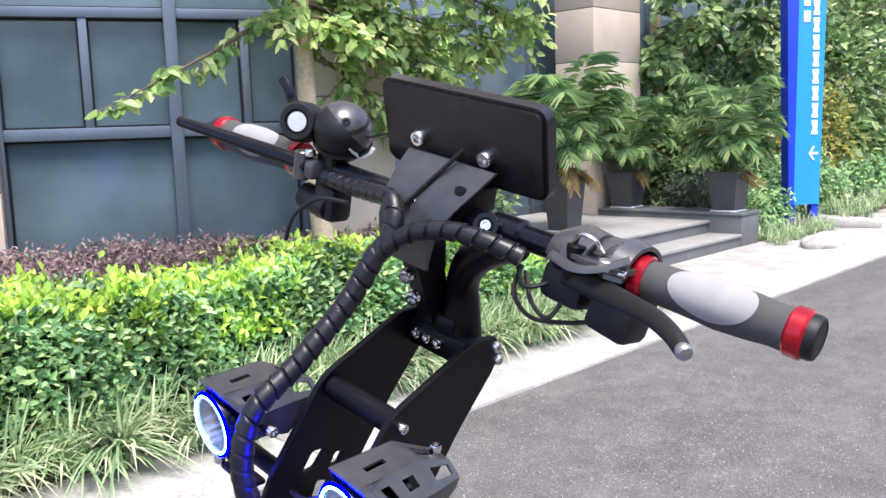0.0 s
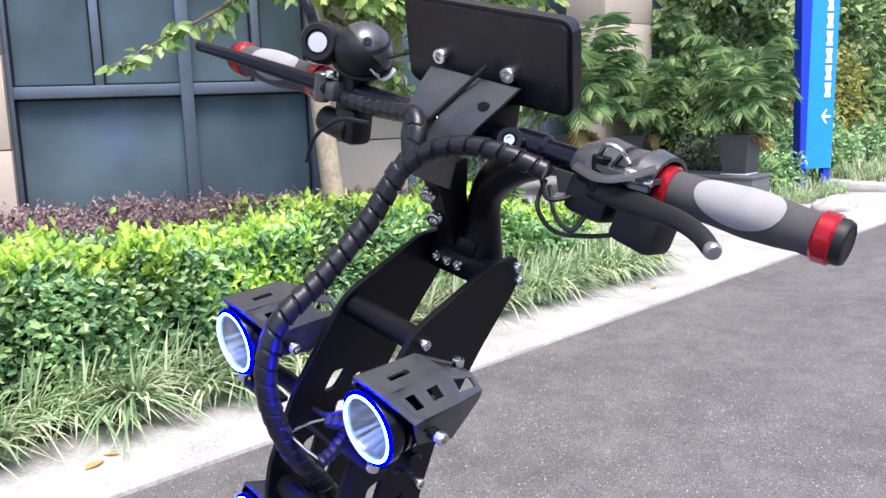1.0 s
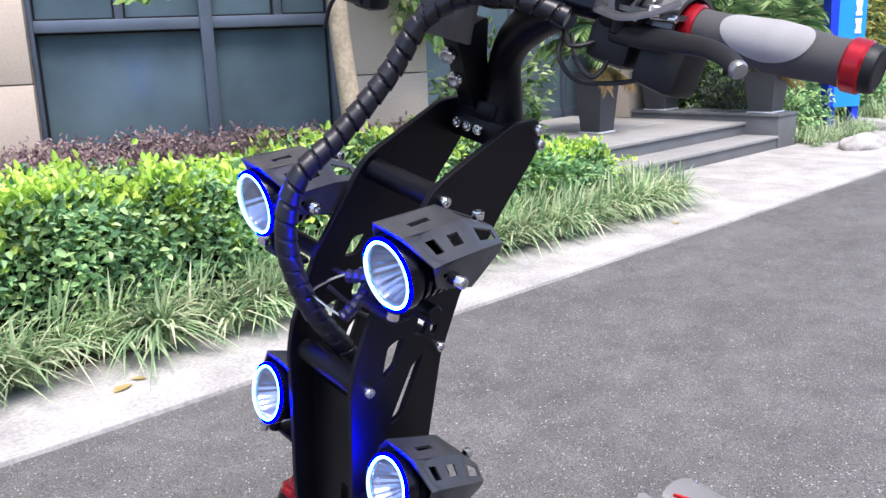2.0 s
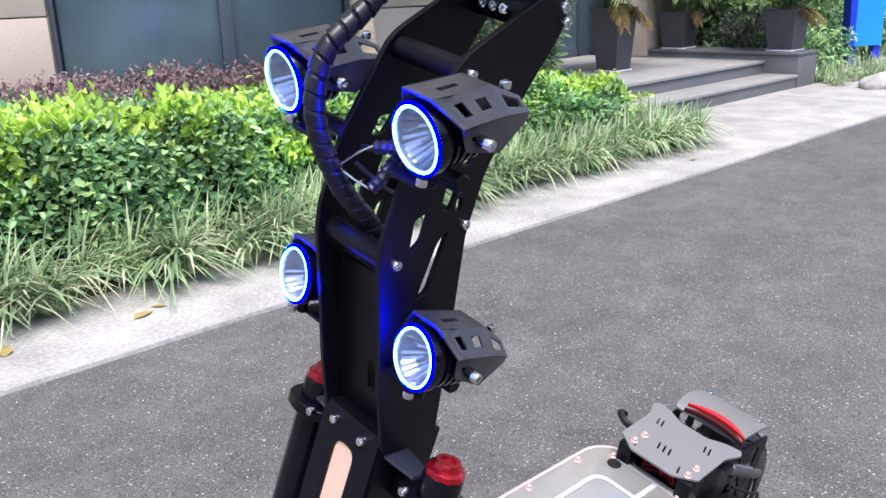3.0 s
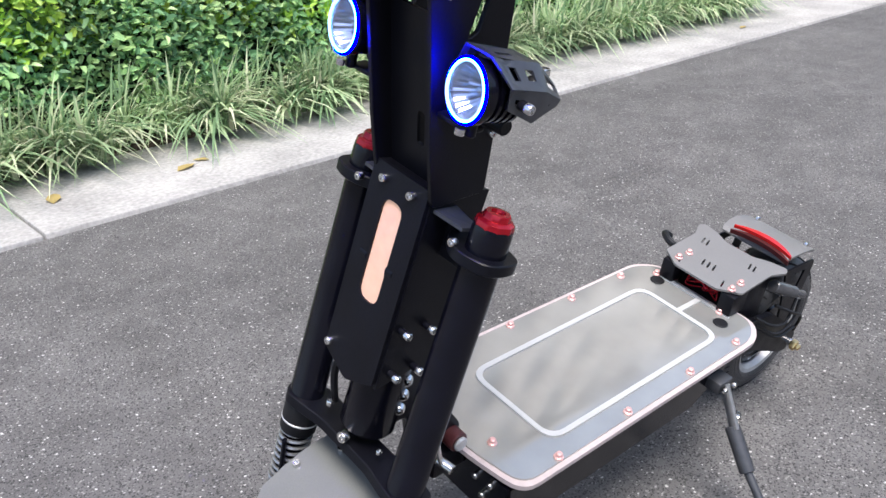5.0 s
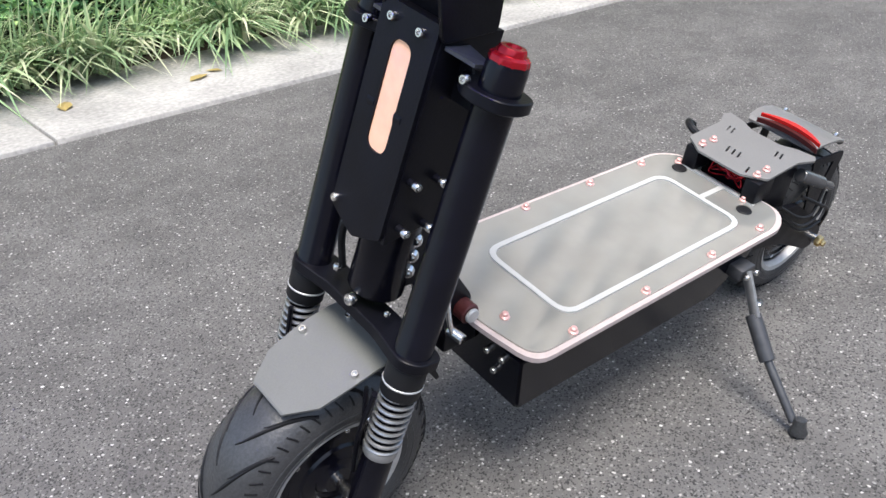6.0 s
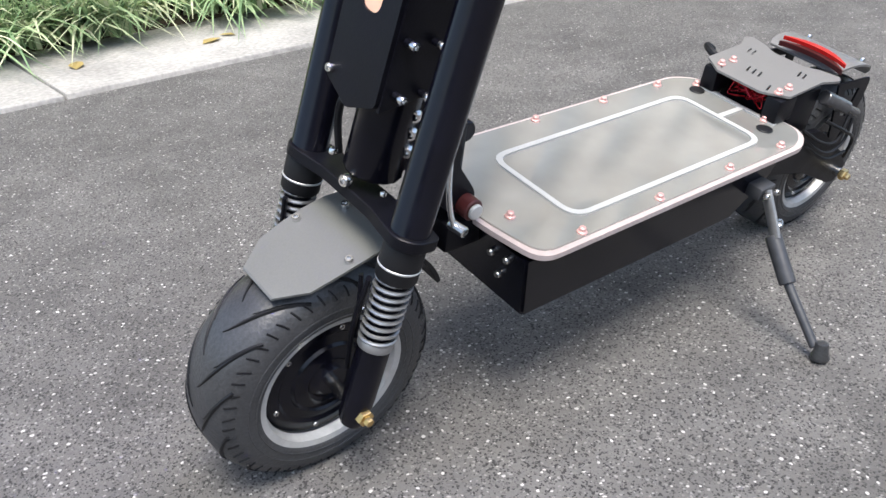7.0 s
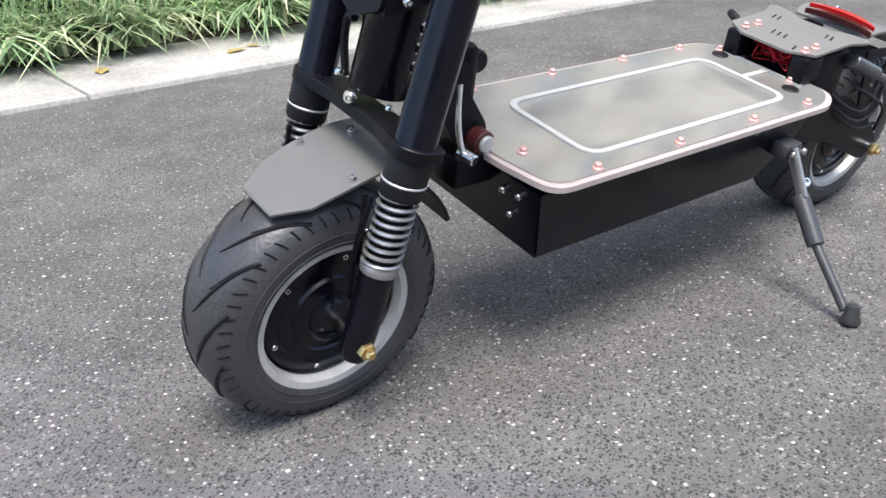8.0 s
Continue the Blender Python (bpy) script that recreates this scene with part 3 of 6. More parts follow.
def blades(name, n, xs, ys, zs, lens, lean, material, label, width=0.007):
    """Arching grass blades from tussocks."""
    k = max(8, n // 44)
    cx_, cy_ = rng.uniform(*xs, k), rng.uniform(*ys, k)
    pick = rng.integers(0, k, n)
    bx, by = cx_[pick] + rng.normal(0, 0.035, n), cy_[pick] + rng.normal(0, 0.03, n)
    a = rng.uniform(0, 2 * np.pi, n)
    out = np.stack([np.cos(a) * 0.9, np.sin(a) * 0.6 + lean, np.zeros(n)], 1)
    out = out * rng.uniform(0.45, 1.1, n)[:, None]
    ln = rng.uniform(*lens, n)
    side = unit(np.cross(out + 1e-6, np.array([0, 0, 1.0])))
    rows = []
    S = 5
    for i in range(S):
        t = i / (S - 1)
        h = ln * (0.95 * t - 0.86 * t * t * np.linalg.norm(out, axis=1).clip(0.25, 1.3))
        c = np.stack([bx, by, zs + h], 1) + out * (ln * 0.85 * t ** 1.5)[:, None]
        c[:, 2] = np.maximum(c[:, 2], 0.028 + 0.01 * rng.uniform(0, 1, n))
        w = width * (1 - t) ** 0.6 * 0.5 + 0.0004
        rows += [c + side * w, c - side * w]
    V = np.stack(rows, 1).reshape(-1, 3)
    kk = np.arange(n)[:, None] * (2 * S)
    F = np.concatenate([kk + np.array([[2 * i, 2 * i + 1, 2 * i + 3, 2 * i + 2]]) for i in range(S - 1)], 1).reshape(-1, 4)
    return tagged(soup(name, V, F, material), label, "grass", kind="stuff")


blades("grass", 7000, (-0.6, 5.5), (2.52, 2.94), 0.05, (0.22, 0.5), -0.5, GRASS, "long arching green and straw-coloured grass spilling over the kerb", 0.019)
blades("grass", 1500, (5.2, 5.9), (2.75, 3.3), 0.03, (0.2, 0.38), -0.4, GRASS, "tussock of long grass at the foot of the steps", 0.008)
blades("grass", 1600, (9.3, 11.6), (3.1, 3.6), 0.02, (0.15, 0.36), -0.3, GRASS, "short grass at the foot of the blue sign", 0.011)
blades("grass", 1800, (12.0, 16.5), (3.2, 3.9), 0.02, (0.25, 0.6), -0.2, GRASS, "wispy pale grass beyond the sign", 0.012)


def bush(name, c, r, n, leaf, material, label):
    """A loose bush: leaves through uneven lobes down to the ground, with thin stems inside."""
    c, r = np.array(c), np.array(r)
    d = unit(rng.normal(0, 1, (n, 3)))
    lob = 1 + 0.2 * np.sin(d[:, 0] * 5 + c[0] * 3) + 0.17 * np.sin(d[:, 1] * 6 + c[1] * 5) + 0.15 * np.sin(d[:, 2] * 7 + c[0]) + 0.1 * np.sin(d[:, 0] * 13 + d[:, 2] * 11)
    P = c + d * r * (lob * rng.uniform(0.25, 1.0, n) ** 0.4)[:, None]
    P[:, 2] = np.maximum(P[:, 2], 0.04 + 0.1 * rng.uniform(0, 1, n))
    D = d + rng.normal(0, 0.6, (n, 3)) + np.array([0, 0, -0.2])
    N = d * 0.6 + rng.normal(0, 0.4, (n, 3)) + np.array([0, -0.2, 0.6])
    le = rng.uniform(0.6, 1.3, n) * leaf
    V1, F1 = leaf_arrays(P, D, N, le, le * rng.uniform(0.42, 0.65, n))
    # stems fan out from the foot
    k = 26
    foot = np.stack([c[0] + rng.normal(0, 0.12, k) * r[0], c[1] + rng.normal(0, 0.12, k) * r[1], np.zeros(k)], 1)
    dd = unit(rng.normal(0, 1, (k, 3)) * np.array([1, 1, 0.5]) + np.array([0, 0, 0.9]))
    tip = c + dd * r * 0.85
    side = unit(np.cross(tip - foot, np.array([0.3, 1.0, 0.1])))
    wd = 0.006 + 0.004 * r[2]
    V3 = np.stack([foot - side * wd, foot + side * wd, tip + side * wd * 0.3, tip - side * wd * 0.3], 1).reshape(-1, 3)
    F3 = np.arange(k * 4).reshape(k, 4)
    return tagged(soup(name, np.concatenate([V1, V3]), np.concatenate([F1, F3 + len(V1)]), [material, TWIG], idx=np.concatenate([np.zeros(len(F1)), np.ones(len(F3))]).astype(int)), label, "bush", kind="stuff")


bush("bush", (5.2, 3.25, 0.2), (0.36, 0.3, 0.26), 1100, 0.06, HEDGE_TIP, "yellow-green shrub at the end of the hedge")
bush("bush", (4.75, 3.75, 0.6), (0.5, 0.4, 0.75), 2600, 0.07, SHRUB_LEAF, "dark green bush behind the hedge")
bush("bush", (9.75, 4.35, 0.4), (0.24, 0.42, 0.42), 1500, 0.055, DUSTY_LEAF, "dull grey-green shrub behind the plinth")
bush("bush", (10.3, 3.9, 0.27), (0.5, 0.38, 0.36), 1600, 0.075, HEDGE_LEAF, "bright green shrub beside the plinth")
bush("bush", (12.9, 4.4, 0.42), (1.3, 0.6, 0.5), 3600, 0.085, HEDGE_LEAF, "low bright green shrubs beyond the sign")
bush("bush", (10.6, 4.9, 0.85), (0.8, 0.75, 1.0), 5000, 0.11, SHRUB_LEAF, "dense dark green bush behind the potted palms")
bush("bush", (12.6, 5.6, 1.4), (1.7, 0.8, 1.7), 7000, 0.13, SHRUB_LEAF, "tall dark green bush beyond the sign")
bush("bush", (14.4, 4.9, 0.9), (1.0, 0.6, 1.0), 3200, 0.11, YELLOW_LEAF, "yellowing shrub beyond the sign")
bush("bush", (16.5, 5.4, 1.5), (2.2, 1.2, 2.4), 6500, 0.17, SHRUB_LEAF, "large green bush further along the road")
bush("bush", (21, 5.8, 2.0), (3.5, 2.0, 3.6), 6500, 0.24, SHRUB_LEAF, "large green bush further along the road")
bush("bush", (17.0, 4.0, 0.35), (2.7, 0.6, 0.5), 3400, 0.11, HEDGE_LEAF, "low bright green hedge along the road")


# ---------------------------------------------------------------- trees
def tree(base, mid, top, r, limbs, leaf, count, label, material):
    """Limbs are paths with a leaf density and a spread; side twigs carry the leaves in flat sprays."""
    t = thing("tree", Matrix.Translation(base), label, "tree")
    b0 = Vector(base)
    bm = bmesh.new()
    path = smooth_path([b0 - b0, *[Vector(q) - b0 for q in mid], Vector(top) - b0], 8)
    total = (Vector(top) - b0).length
    sweep(bm, path, r, 14, lambda s, a: r * (1.12 - 0.45 * min(1, s / total)) * (1 + 0.05 * math.sin(3 * a + s * 5)))
    part("trunk", bm, BARK, t)
    P, D = [], []
    twigs = bmesh.new()
    for dens, spread, pts in limbs:
        bm = bmesh.new()
        path = smooth_path([Vector(q) - b0 for q in pts], 8)
        ln = sum((a - b).length for a, b in zip(path, path[1:]))
        sweep(bm, path, 0.02, 7, lambda s, a: max(0.003, 0.02 * (1 - s / ln)))
        part("limb", bm, TWIG, t)
        for _ in range(max(3, int(ln * count * dens / 7))):
            i = int(len(path) * (0.12 + 0.88 * random.random() ** 0.8) - 1)
            a = path[max(i, 0)]
            along = (path[min(i + 2, len(path) - 1)] - path[max(i - 2, 0)]).normalized()
            way = (along * 0.7 + Vector((random.gauss(0, 0.7), random.gauss(0, 0.7), random.gauss(-0.1, 0.45)))).normalized()
            reach = spread * random.uniform(0.6, 1.6)
            b = a + way * reach + Vector((0, 0, -0.15 * reach))
            sweep(twigs, [a, (a + b) / 2 + Vector((0, 0, 0.04 * reach)), b], 0.0025, 4)
            for k in range(7):
                f = 0.3 + 0.7 * k / 6
                P.append(a.lerp(b, f) + Vector((random.gauss(0, 0.012), random.gauss(0, 0.012), random.gauss(0, 0.012))))
                sidew = way.cross(Vector((0, 0, 1))).normalized() * (1 if k % 2 else -1)
                D.append(way * (0.4 if k < 6 else 1.2) + sidew * (0.9 if k < 6 else 0.1) + Vector((random.gauss(0, 0.25), random.gauss(0, 0.25), random.gauss(-0.3, 0.3))))
    tagged(part("twig", twigs, TWIG, t), kind="stuff")
    P, D = np.array(P), np.array(D)
    le = rng.uniform(0.65, 1.2, len(P)) * leaf
    V, F = leaf_arrays(P, D, rng.normal(0, 0.4, (len(P), 3)) + np.array([-0.25, -0.45, 0.65]), le, le * rng.uniform(0.5, 0.72, len(P)), 0.16, 0.2)
    tagged(soup("crown", V, F, material, t), kind="stuff")
    return t


tree((3.12, 3.3, 0.05), [(3.04, 3.3, 0.7), (2.965, 3.3, 1.35), (2.965, 3.31, 1.9)], (2.93, 3.32, 2.7), 0.066, [
    (0.45, 0.08, [(2.95, 3.32, 2.2), (2.6, 3.25, 2.02), (2.28, 3.2, 1.86), (1.95, 3.2, 1.7), (1.62, 3.2, 1.55)]),
    (0.8, 0.12, [(2.93, 3.3, 2.3), (2.6, 3.1, 2.3), (2.2, 3.0, 2.24)]),
    (1.3, 0.17, [(2.93, 3.32, 1.95), (3.2, 3.25, 2.0), (3.55, 3.15, 1.92), (3.8, 3.1, 1.8)]),
    (1.3, 0.2, [(2.93, 3.32, 2.0), (3.3, 3.2, 2.15), (3.8, 3.1, 2.08), (4.3, 3.0, 1.95)]),
    (1.2, 0.2, [(2.9, 3.32, 2.3), (3.3, 3.1, 2.35), (3.9, 2.9, 2.25), (4.5, 2.8, 2.05)]),
    (1.0, 0.18, [(2.9, 3.32, 2.4), (2.6, 3.1, 2.45), (2.3, 3.0, 2.4)]),
    (1.2, 0.2, [(2.9, 3.32, 2.5), (3.2, 3.0, 2.6), (3.6, 2.8, 2.5), (4.4, 2.7, 2.3)]),
    (0.8, 0.13, [(2.93, 3.32, 1.9), (3.2, 3.3, 1.8), (3.5, 3.3, 1.6), (3.65, 3.3, 1.35)]),
    (1.2, 0.16, [(2.92, 3.32, 2.1), (3.0, 3.1, 2.05), (3.2, 3.0, 1.9)]),
    (1.3, 0.19, [(2.92, 3.32, 2.2), (3.3, 3.3, 2.1), (3.8, 3.3, 1.95), (4.3, 3.4, 1.8)]),
    (1.3, 0.2, [(2.92, 3.32, 2.3), (3.4, 3.5, 2.3), (4.0, 3.6, 2.15), (4.6, 3.6, 1.95)]),
    (0.9, 0.14, [(2.93, 3.32, 2.1), (2.8, 3.2, 2.1), (2.65, 3.1, 2.05)]),
], 0.08, 290, "slim young tree with pale bark and broad yellow-green leaves", TREE_LEAF)

tree((11.9, 6.2, 0.05), [(11.78, 6.1, 1.8)], (11.6, 6.0, 3.6), 0.1, [
    (1.2, 0.3, [(11.6, 6.0, 2.2), (10.8, 5.4, 2.4), (10.0, 4.9, 2.2)]),
    (1.2, 0.3, [(11.6, 6.0, 2.5), (11.2, 5.2, 2.8), (10.9, 4.7, 2.7)]),
    (1.2, 0.3, [(11.6, 6.0, 2.8), (12.2, 5.0, 3.0), (12.6, 4.5, 2.7)]),
    (1.2, 0.3, [(11.6, 6.0, 2.6), (12.4, 5.4, 2.6), (13.4, 5.0, 2.3)]),
    (1.2, 0.3, [(11.6, 6.0, 3.1), (10.8, 5.2, 3.3), (9.8, 4.6, 3.1)]),
    (1.2, 0.3, [(11.6, 6.0, 3.2), (12.4, 5.2, 3.5), (13.5, 4.6, 3.2)]),
    (1.2, 0.3, [(11.6, 6.0, 3.3), (11.6, 5.0, 3.5), (11.9, 4.4, 3.2)]),
], 0.16, 130, "leafy dark green tree behind the blue sign", SHRUB_LEAF)


def palm(base, pot_h, pot_w, fronds, reach, label, turn=0.0):
    """A potted areca palm: pot, soil, saucer, arching feathered fronds that droop at the tips, a few of them dry."""
    t = thing("potted_palm", Matrix.Translation(base) @ pose(0, 0, 0, 0, 0, turn), label, "plant", "potted palms by the entrance")
    bm = bmesh.new()
    w0, w1 = pot_w * 0.36, pot_w * 0.5
    rows = []
    for r, z in ((w0 - 0.006, 0.012), (w0, 0.02), (w1, pot_h - 0.03), (w1 + 0.008, pot_h - 0.028), (w1 + 0.008, pot_h), (w1 - 0.02, pot_h), (w1 - 0.03, pot_h - 0.08)):
        rows.append([bm.verts.new((sx * r, sy * r, z)) for sx, sy in ((-1, -1), (1, -1), (1, 1), (-1, 1))])
    bm.faces.new(rows[0])
    for a, b in zip(rows, rows[1:]):
        for i in range(4):
            bm.faces.new((a[i], a[(i + 1) % 4], b[(i + 1) % 4], b[i]))
    part("pot", bm, POT, t, smooth=0)
    bm = bmesh.new()
    box(bm, (-w0 - 0.02, -w0 - 0.02, 0.001), (w0 + 0.02, w0 + 0.02, 0.014), 0.004)
    part("saucer", bm, SIGN_WHITE, t, "pale saucer")
    bm = bmesh.new()
    box(bm, (-w1 + 0.04, -w1 + 0.04, pot_h - 0.09), (w1 - 0.04, w1 - 0.04, pot_h - 0.05))
    part("soil", bm, SOIL, t)
    for i in range(fronds):
        a = 2 * math.pi * (i * 0.381966) + random.uniform(-0.3, 0.3)
        share = (i + 0.5) / fronds
        dry = i % 8 == 7
        lift = 1.3 - 0.6 * share if not dry else 0.42
        out = Vector((math.cos(a), math.sin(a), 0))
        ln = reach * random.uniform(0.8, 1.05) * (1 - 0.3 * share) * (0.5 if dry else 1.0)
        foot = Vector((random.uniform(-0.08, 0.08), random.uniform(-0.08, 0.08), pot_h - 0.06))
        pts = [foot]
        for k in range(1, 11):
            q = k / 10
            pts.append(foot + out * ln * (0.1 * q + (0.66 - 0.3 * lift) * q ** 1.8) + Vector((0, 0, ln * (lift * q - (0.5 + 0.12 * (1 - lift)) * q ** 3.0))))
        P, D, N, L = [], [], [], []
        for k in range(4, 11):
            for sub in range(4):
                f = sub / 4
                if k == 10 and sub:
                    break
                q = pts[k] if k == 10 else pts[k].lerp(pts[k + 1], f)
                d = (pts[min(k + 1, 10)] - pts[k - 1]).normalized()
                side = d.cross(Vector((0, 0, 1))).normalized()
                for sg in (-1, 1):
                    P.append(q)
                    D.append(d * 0.75 + side * sg * 0.85 + Vector((0, 0, -0.3 + random.uniform(-0.25, 0.2))))
                    N.append((0, 0, 1))
                    L.append(ln * 0.25 * (1 - 0.5 * abs((k + f - 6.5) / 4.5)))
        L = np.array(L)
        Vv, Ff = leaf_arrays(np.array([tuple(q) for q in P]), np.array([tuple(q) for q in D]), np.array(N, float) + rng.normal(0, 0.2, (len(P), 3)), L, L * 0.085, 0.25, 0.3)
        bm = bmesh.new()
        sweep(bm, pts, 0.006, 5, lambda s_, a_: max(0.0015, 0.008 * (1 - s_ / (ln * 1.3))))
        me = bpy.data.meshes.new("stem")
        bm.to_mesh(me)
        bm.free()
        sv = np.array([tuple(v.co) for v in me.vertices])
        sf = [list(p.vertices) for p in me.polygons]
        bpy.data.meshes.remove(me)
        soup("frond", np.concatenate([Vv, sv]).tolist(), Ff.tolist() + [[k + len(Vv) for k in q] for q in sf], DRY_LEAF if dry else PALM_LEAF, t)
    return t


palm((7.4, 4.66, 0.3), 0.64, 0.34, 34, 1.55, "areca palm in a tall tapered dark grey square pot")
palm((9.22, 3.68, 0.392), 0.45, 0.37, 32, 1.4, "areca palm in a dark square pot near the plinth's end")
palm((9.22, 5.02, 0.392), 0.44, 0.37, 30, 1.25, "areca palm in a dark square pot beside the column")

# ---------------------------------------------------------------- blue sign
sg = thing("sign", Matrix.Translation((11.3, 3.66, 0.02)) @ pose(0, 0, 0, 0, 0, -38), "tall tapered blue totem sign with white characters and an arrow", "sign")
bm = bmesh.new()
plate(bm, [(-0.17, 0.28), (0.19, 0.28), (0.27, 4.4), (-0.12, 4.4)], [], 0.14, axes((0, 0.07, 0), (1, 0, 0), (0, 0, 1)))
part("panel", bm, SIGN_BLUE, sg, smooth=0)
bm = bmesh.new()
plate(bm, [(-0.245, 0.28), (-0.175, 0.28), (-0.125, 4.4), (-0.33, 4.4)], [], 0.18, axes((0, 0.09, 0), (1, 0, 0), (0, 0, 1)))
part("side_panel", bm, SIGN_DEEP, sg, smooth=0)
for x0 in (-0.22, 0.1):
    bm = bmesh.new()
    box(bm, (x0, -0.05, 0.0), (x0 + 0.09, 0.06, 0.34), 0.004)
    part("foot", bm, SIGN_DEEP, sg)
for k in range(14):
    bm = bmesh.new()
    z = 1.18 + k * 0.215
    box(bm, (0.062, -0.0785, z), (0.148, -0.0715, z + 0.05), 0.002)
    box(bm, (0.075, -0.0785, z + 0.0502), (0.14, -0.0715, z + 0.12), 0.002)
    box(bm, (0.062, -0.0785, z + 0.1202), (0.148, -0.0715, z + 0.185), 0.002)
    part("character_bar", bm, SIGN_WHITE, sg)
for k in range(6):
    bm = bmesh.new()
    z = 2.6 + k * 0.2
    box(bm, (-0.07, -0.0785, z), (0.02, -0.0715, z + 0.14), 0.002)
    part("character_bar", bm, SIGN_WHITE, sg)
bm = bmesh.new()
plate(bm, [(0.03, 0.94), (0.09, 1.03), (0.115, 1.03), (0.07, 0.955), (0.16, 0.955), (0.16, 0.925), (0.07, 0.925), (0.115, 0.85), (0.09, 0.85)], [], 0.007, axes((0, -0.0715, 0), (1, 0, 0), (0, 0, 1)))
part("arrow", bm, SIGN_WHITE, sg, smooth=0)
bm = bmesh.new()
box(bm, (-0.1, -0.5, -0.02), (0.55, 0.3, 0.14), 0.06)
tagged(part("boulder", bm, CONCRETE), "pale rough stone block at the foot of the sign", "stone").matrix_world = Matrix.Translation((11.3, 3.2, 0.0)) @ pose(0, 0, 0, 4, 3, 20)

# fallen leaves on the kerb
for k, (lx, ly, size, turn) in enumerate(((0.97, 2.26, 0.1, 20), (0.46, 2.29, 0.11, 70), (1.06, 2.31, 0.07, 140), (4.9, 2.2, 0.08, 10))):
    bm = bmesh.new()
    V, F = leaf_arrays(np.array([[-size / 2, 0, 0.004]]), np.array([[1.0, 0, 0.05]]), np.array([[0, 0, 1.0]]), np.array([size]), np.array([size * 0.5]), 0.12, 0.02)
    ob = soup("fallen_leaf", V, F, DRY_LEAF)
    ob.matrix_world = Matrix.Translation((lx, ly, 0.019)) @ pose(0, 0, 0, 0, 0, turn)
    tagged(ob, "curled dry brown leaf lying on the pale kerb", "leaf", "fallen leaves on the kerb")


# ---------------------------------------------------------------- the scooter: x to its rear, y to its right, z up its leaning height
scooter = thing("electric_scooter", pose(0, -0.068, 0, 13.2, 0, -0.3), "black electric scooter on its kickstand, four ring lamps lit", "scooter")
UP = Vector((0.2335, 0, 0.9724))
FWD = Vector((-0.9724, 0, 0.2335))
AXLE = Vector((0.006, 0.0, 0.163))
REAR = Vector((1.118, 0.0, 0.163))


def on_fork(u, y=0.0, fwd=0.0):
    return AXLE + UP * u + FWD * fwd + Vector((0, y, 0))


def bolt_mesh(name, material, r, h):
    bm = bmesh.new()
    lathe(bm, [(0, -0.001), (r, -0.001), (r, h * 0.75), (r * 0.85, h), (r * 0.55, h), (r * 0.5, h * 0.45), (0, h * 0.45)], (0, 0, 0), (0, 0, 1), 12)
    return mesh_of(bm, name, material)


BOLT = bolt_mesh("bolt", STEEL, 0.0055, 0.006)
BOLT_BIG = bolt_mesh("bolt", STEEL, 0.008, 0.008)
BOLT_SMALL = bolt_mesh("bolt", STEEL, 0.004, 0.004)
bmx = bmesh.new()
lathe(bmx, [(0, -0.001), (0.0085, -0.001), (0.0085, 0.003), (0.006, 0.005), (0.0055, 0.011), (0.004, 0.0125), (0, 0.0125)], (0, 0, 0), (0, 0, 1), 8)
bmesh.ops.scale(bmx, vec=(0.9, 0.9, 0.7), verts=bmx.verts[:])
BOLT_PINK = mesh_of(bmx, "bolt", COPPER_PINK)
bmx = bmesh.new()
lathe(bmx, [(0, -0.001), (0.0115, -0.001), (0.0115, 0.007), (0.0105, 0.009), (0.0065, 0.009), (0.0065, 0.015), (0.005, 0.017), (0, 0.017)], (0, 0, 0), (0, 0, 1), 6)
NUT_BRASS = mesh_of(bmx, "axle_nut", BRASS)


def bolt(mesh, at, d, parent, label=""):
    ob = new(mesh.name.split(".")[0], mesh)
    ob.parent = parent
    ob.matrix_local = Matrix.Translation(at) @ frame_along(d).to_4x4()
    return tagged(ob, label)


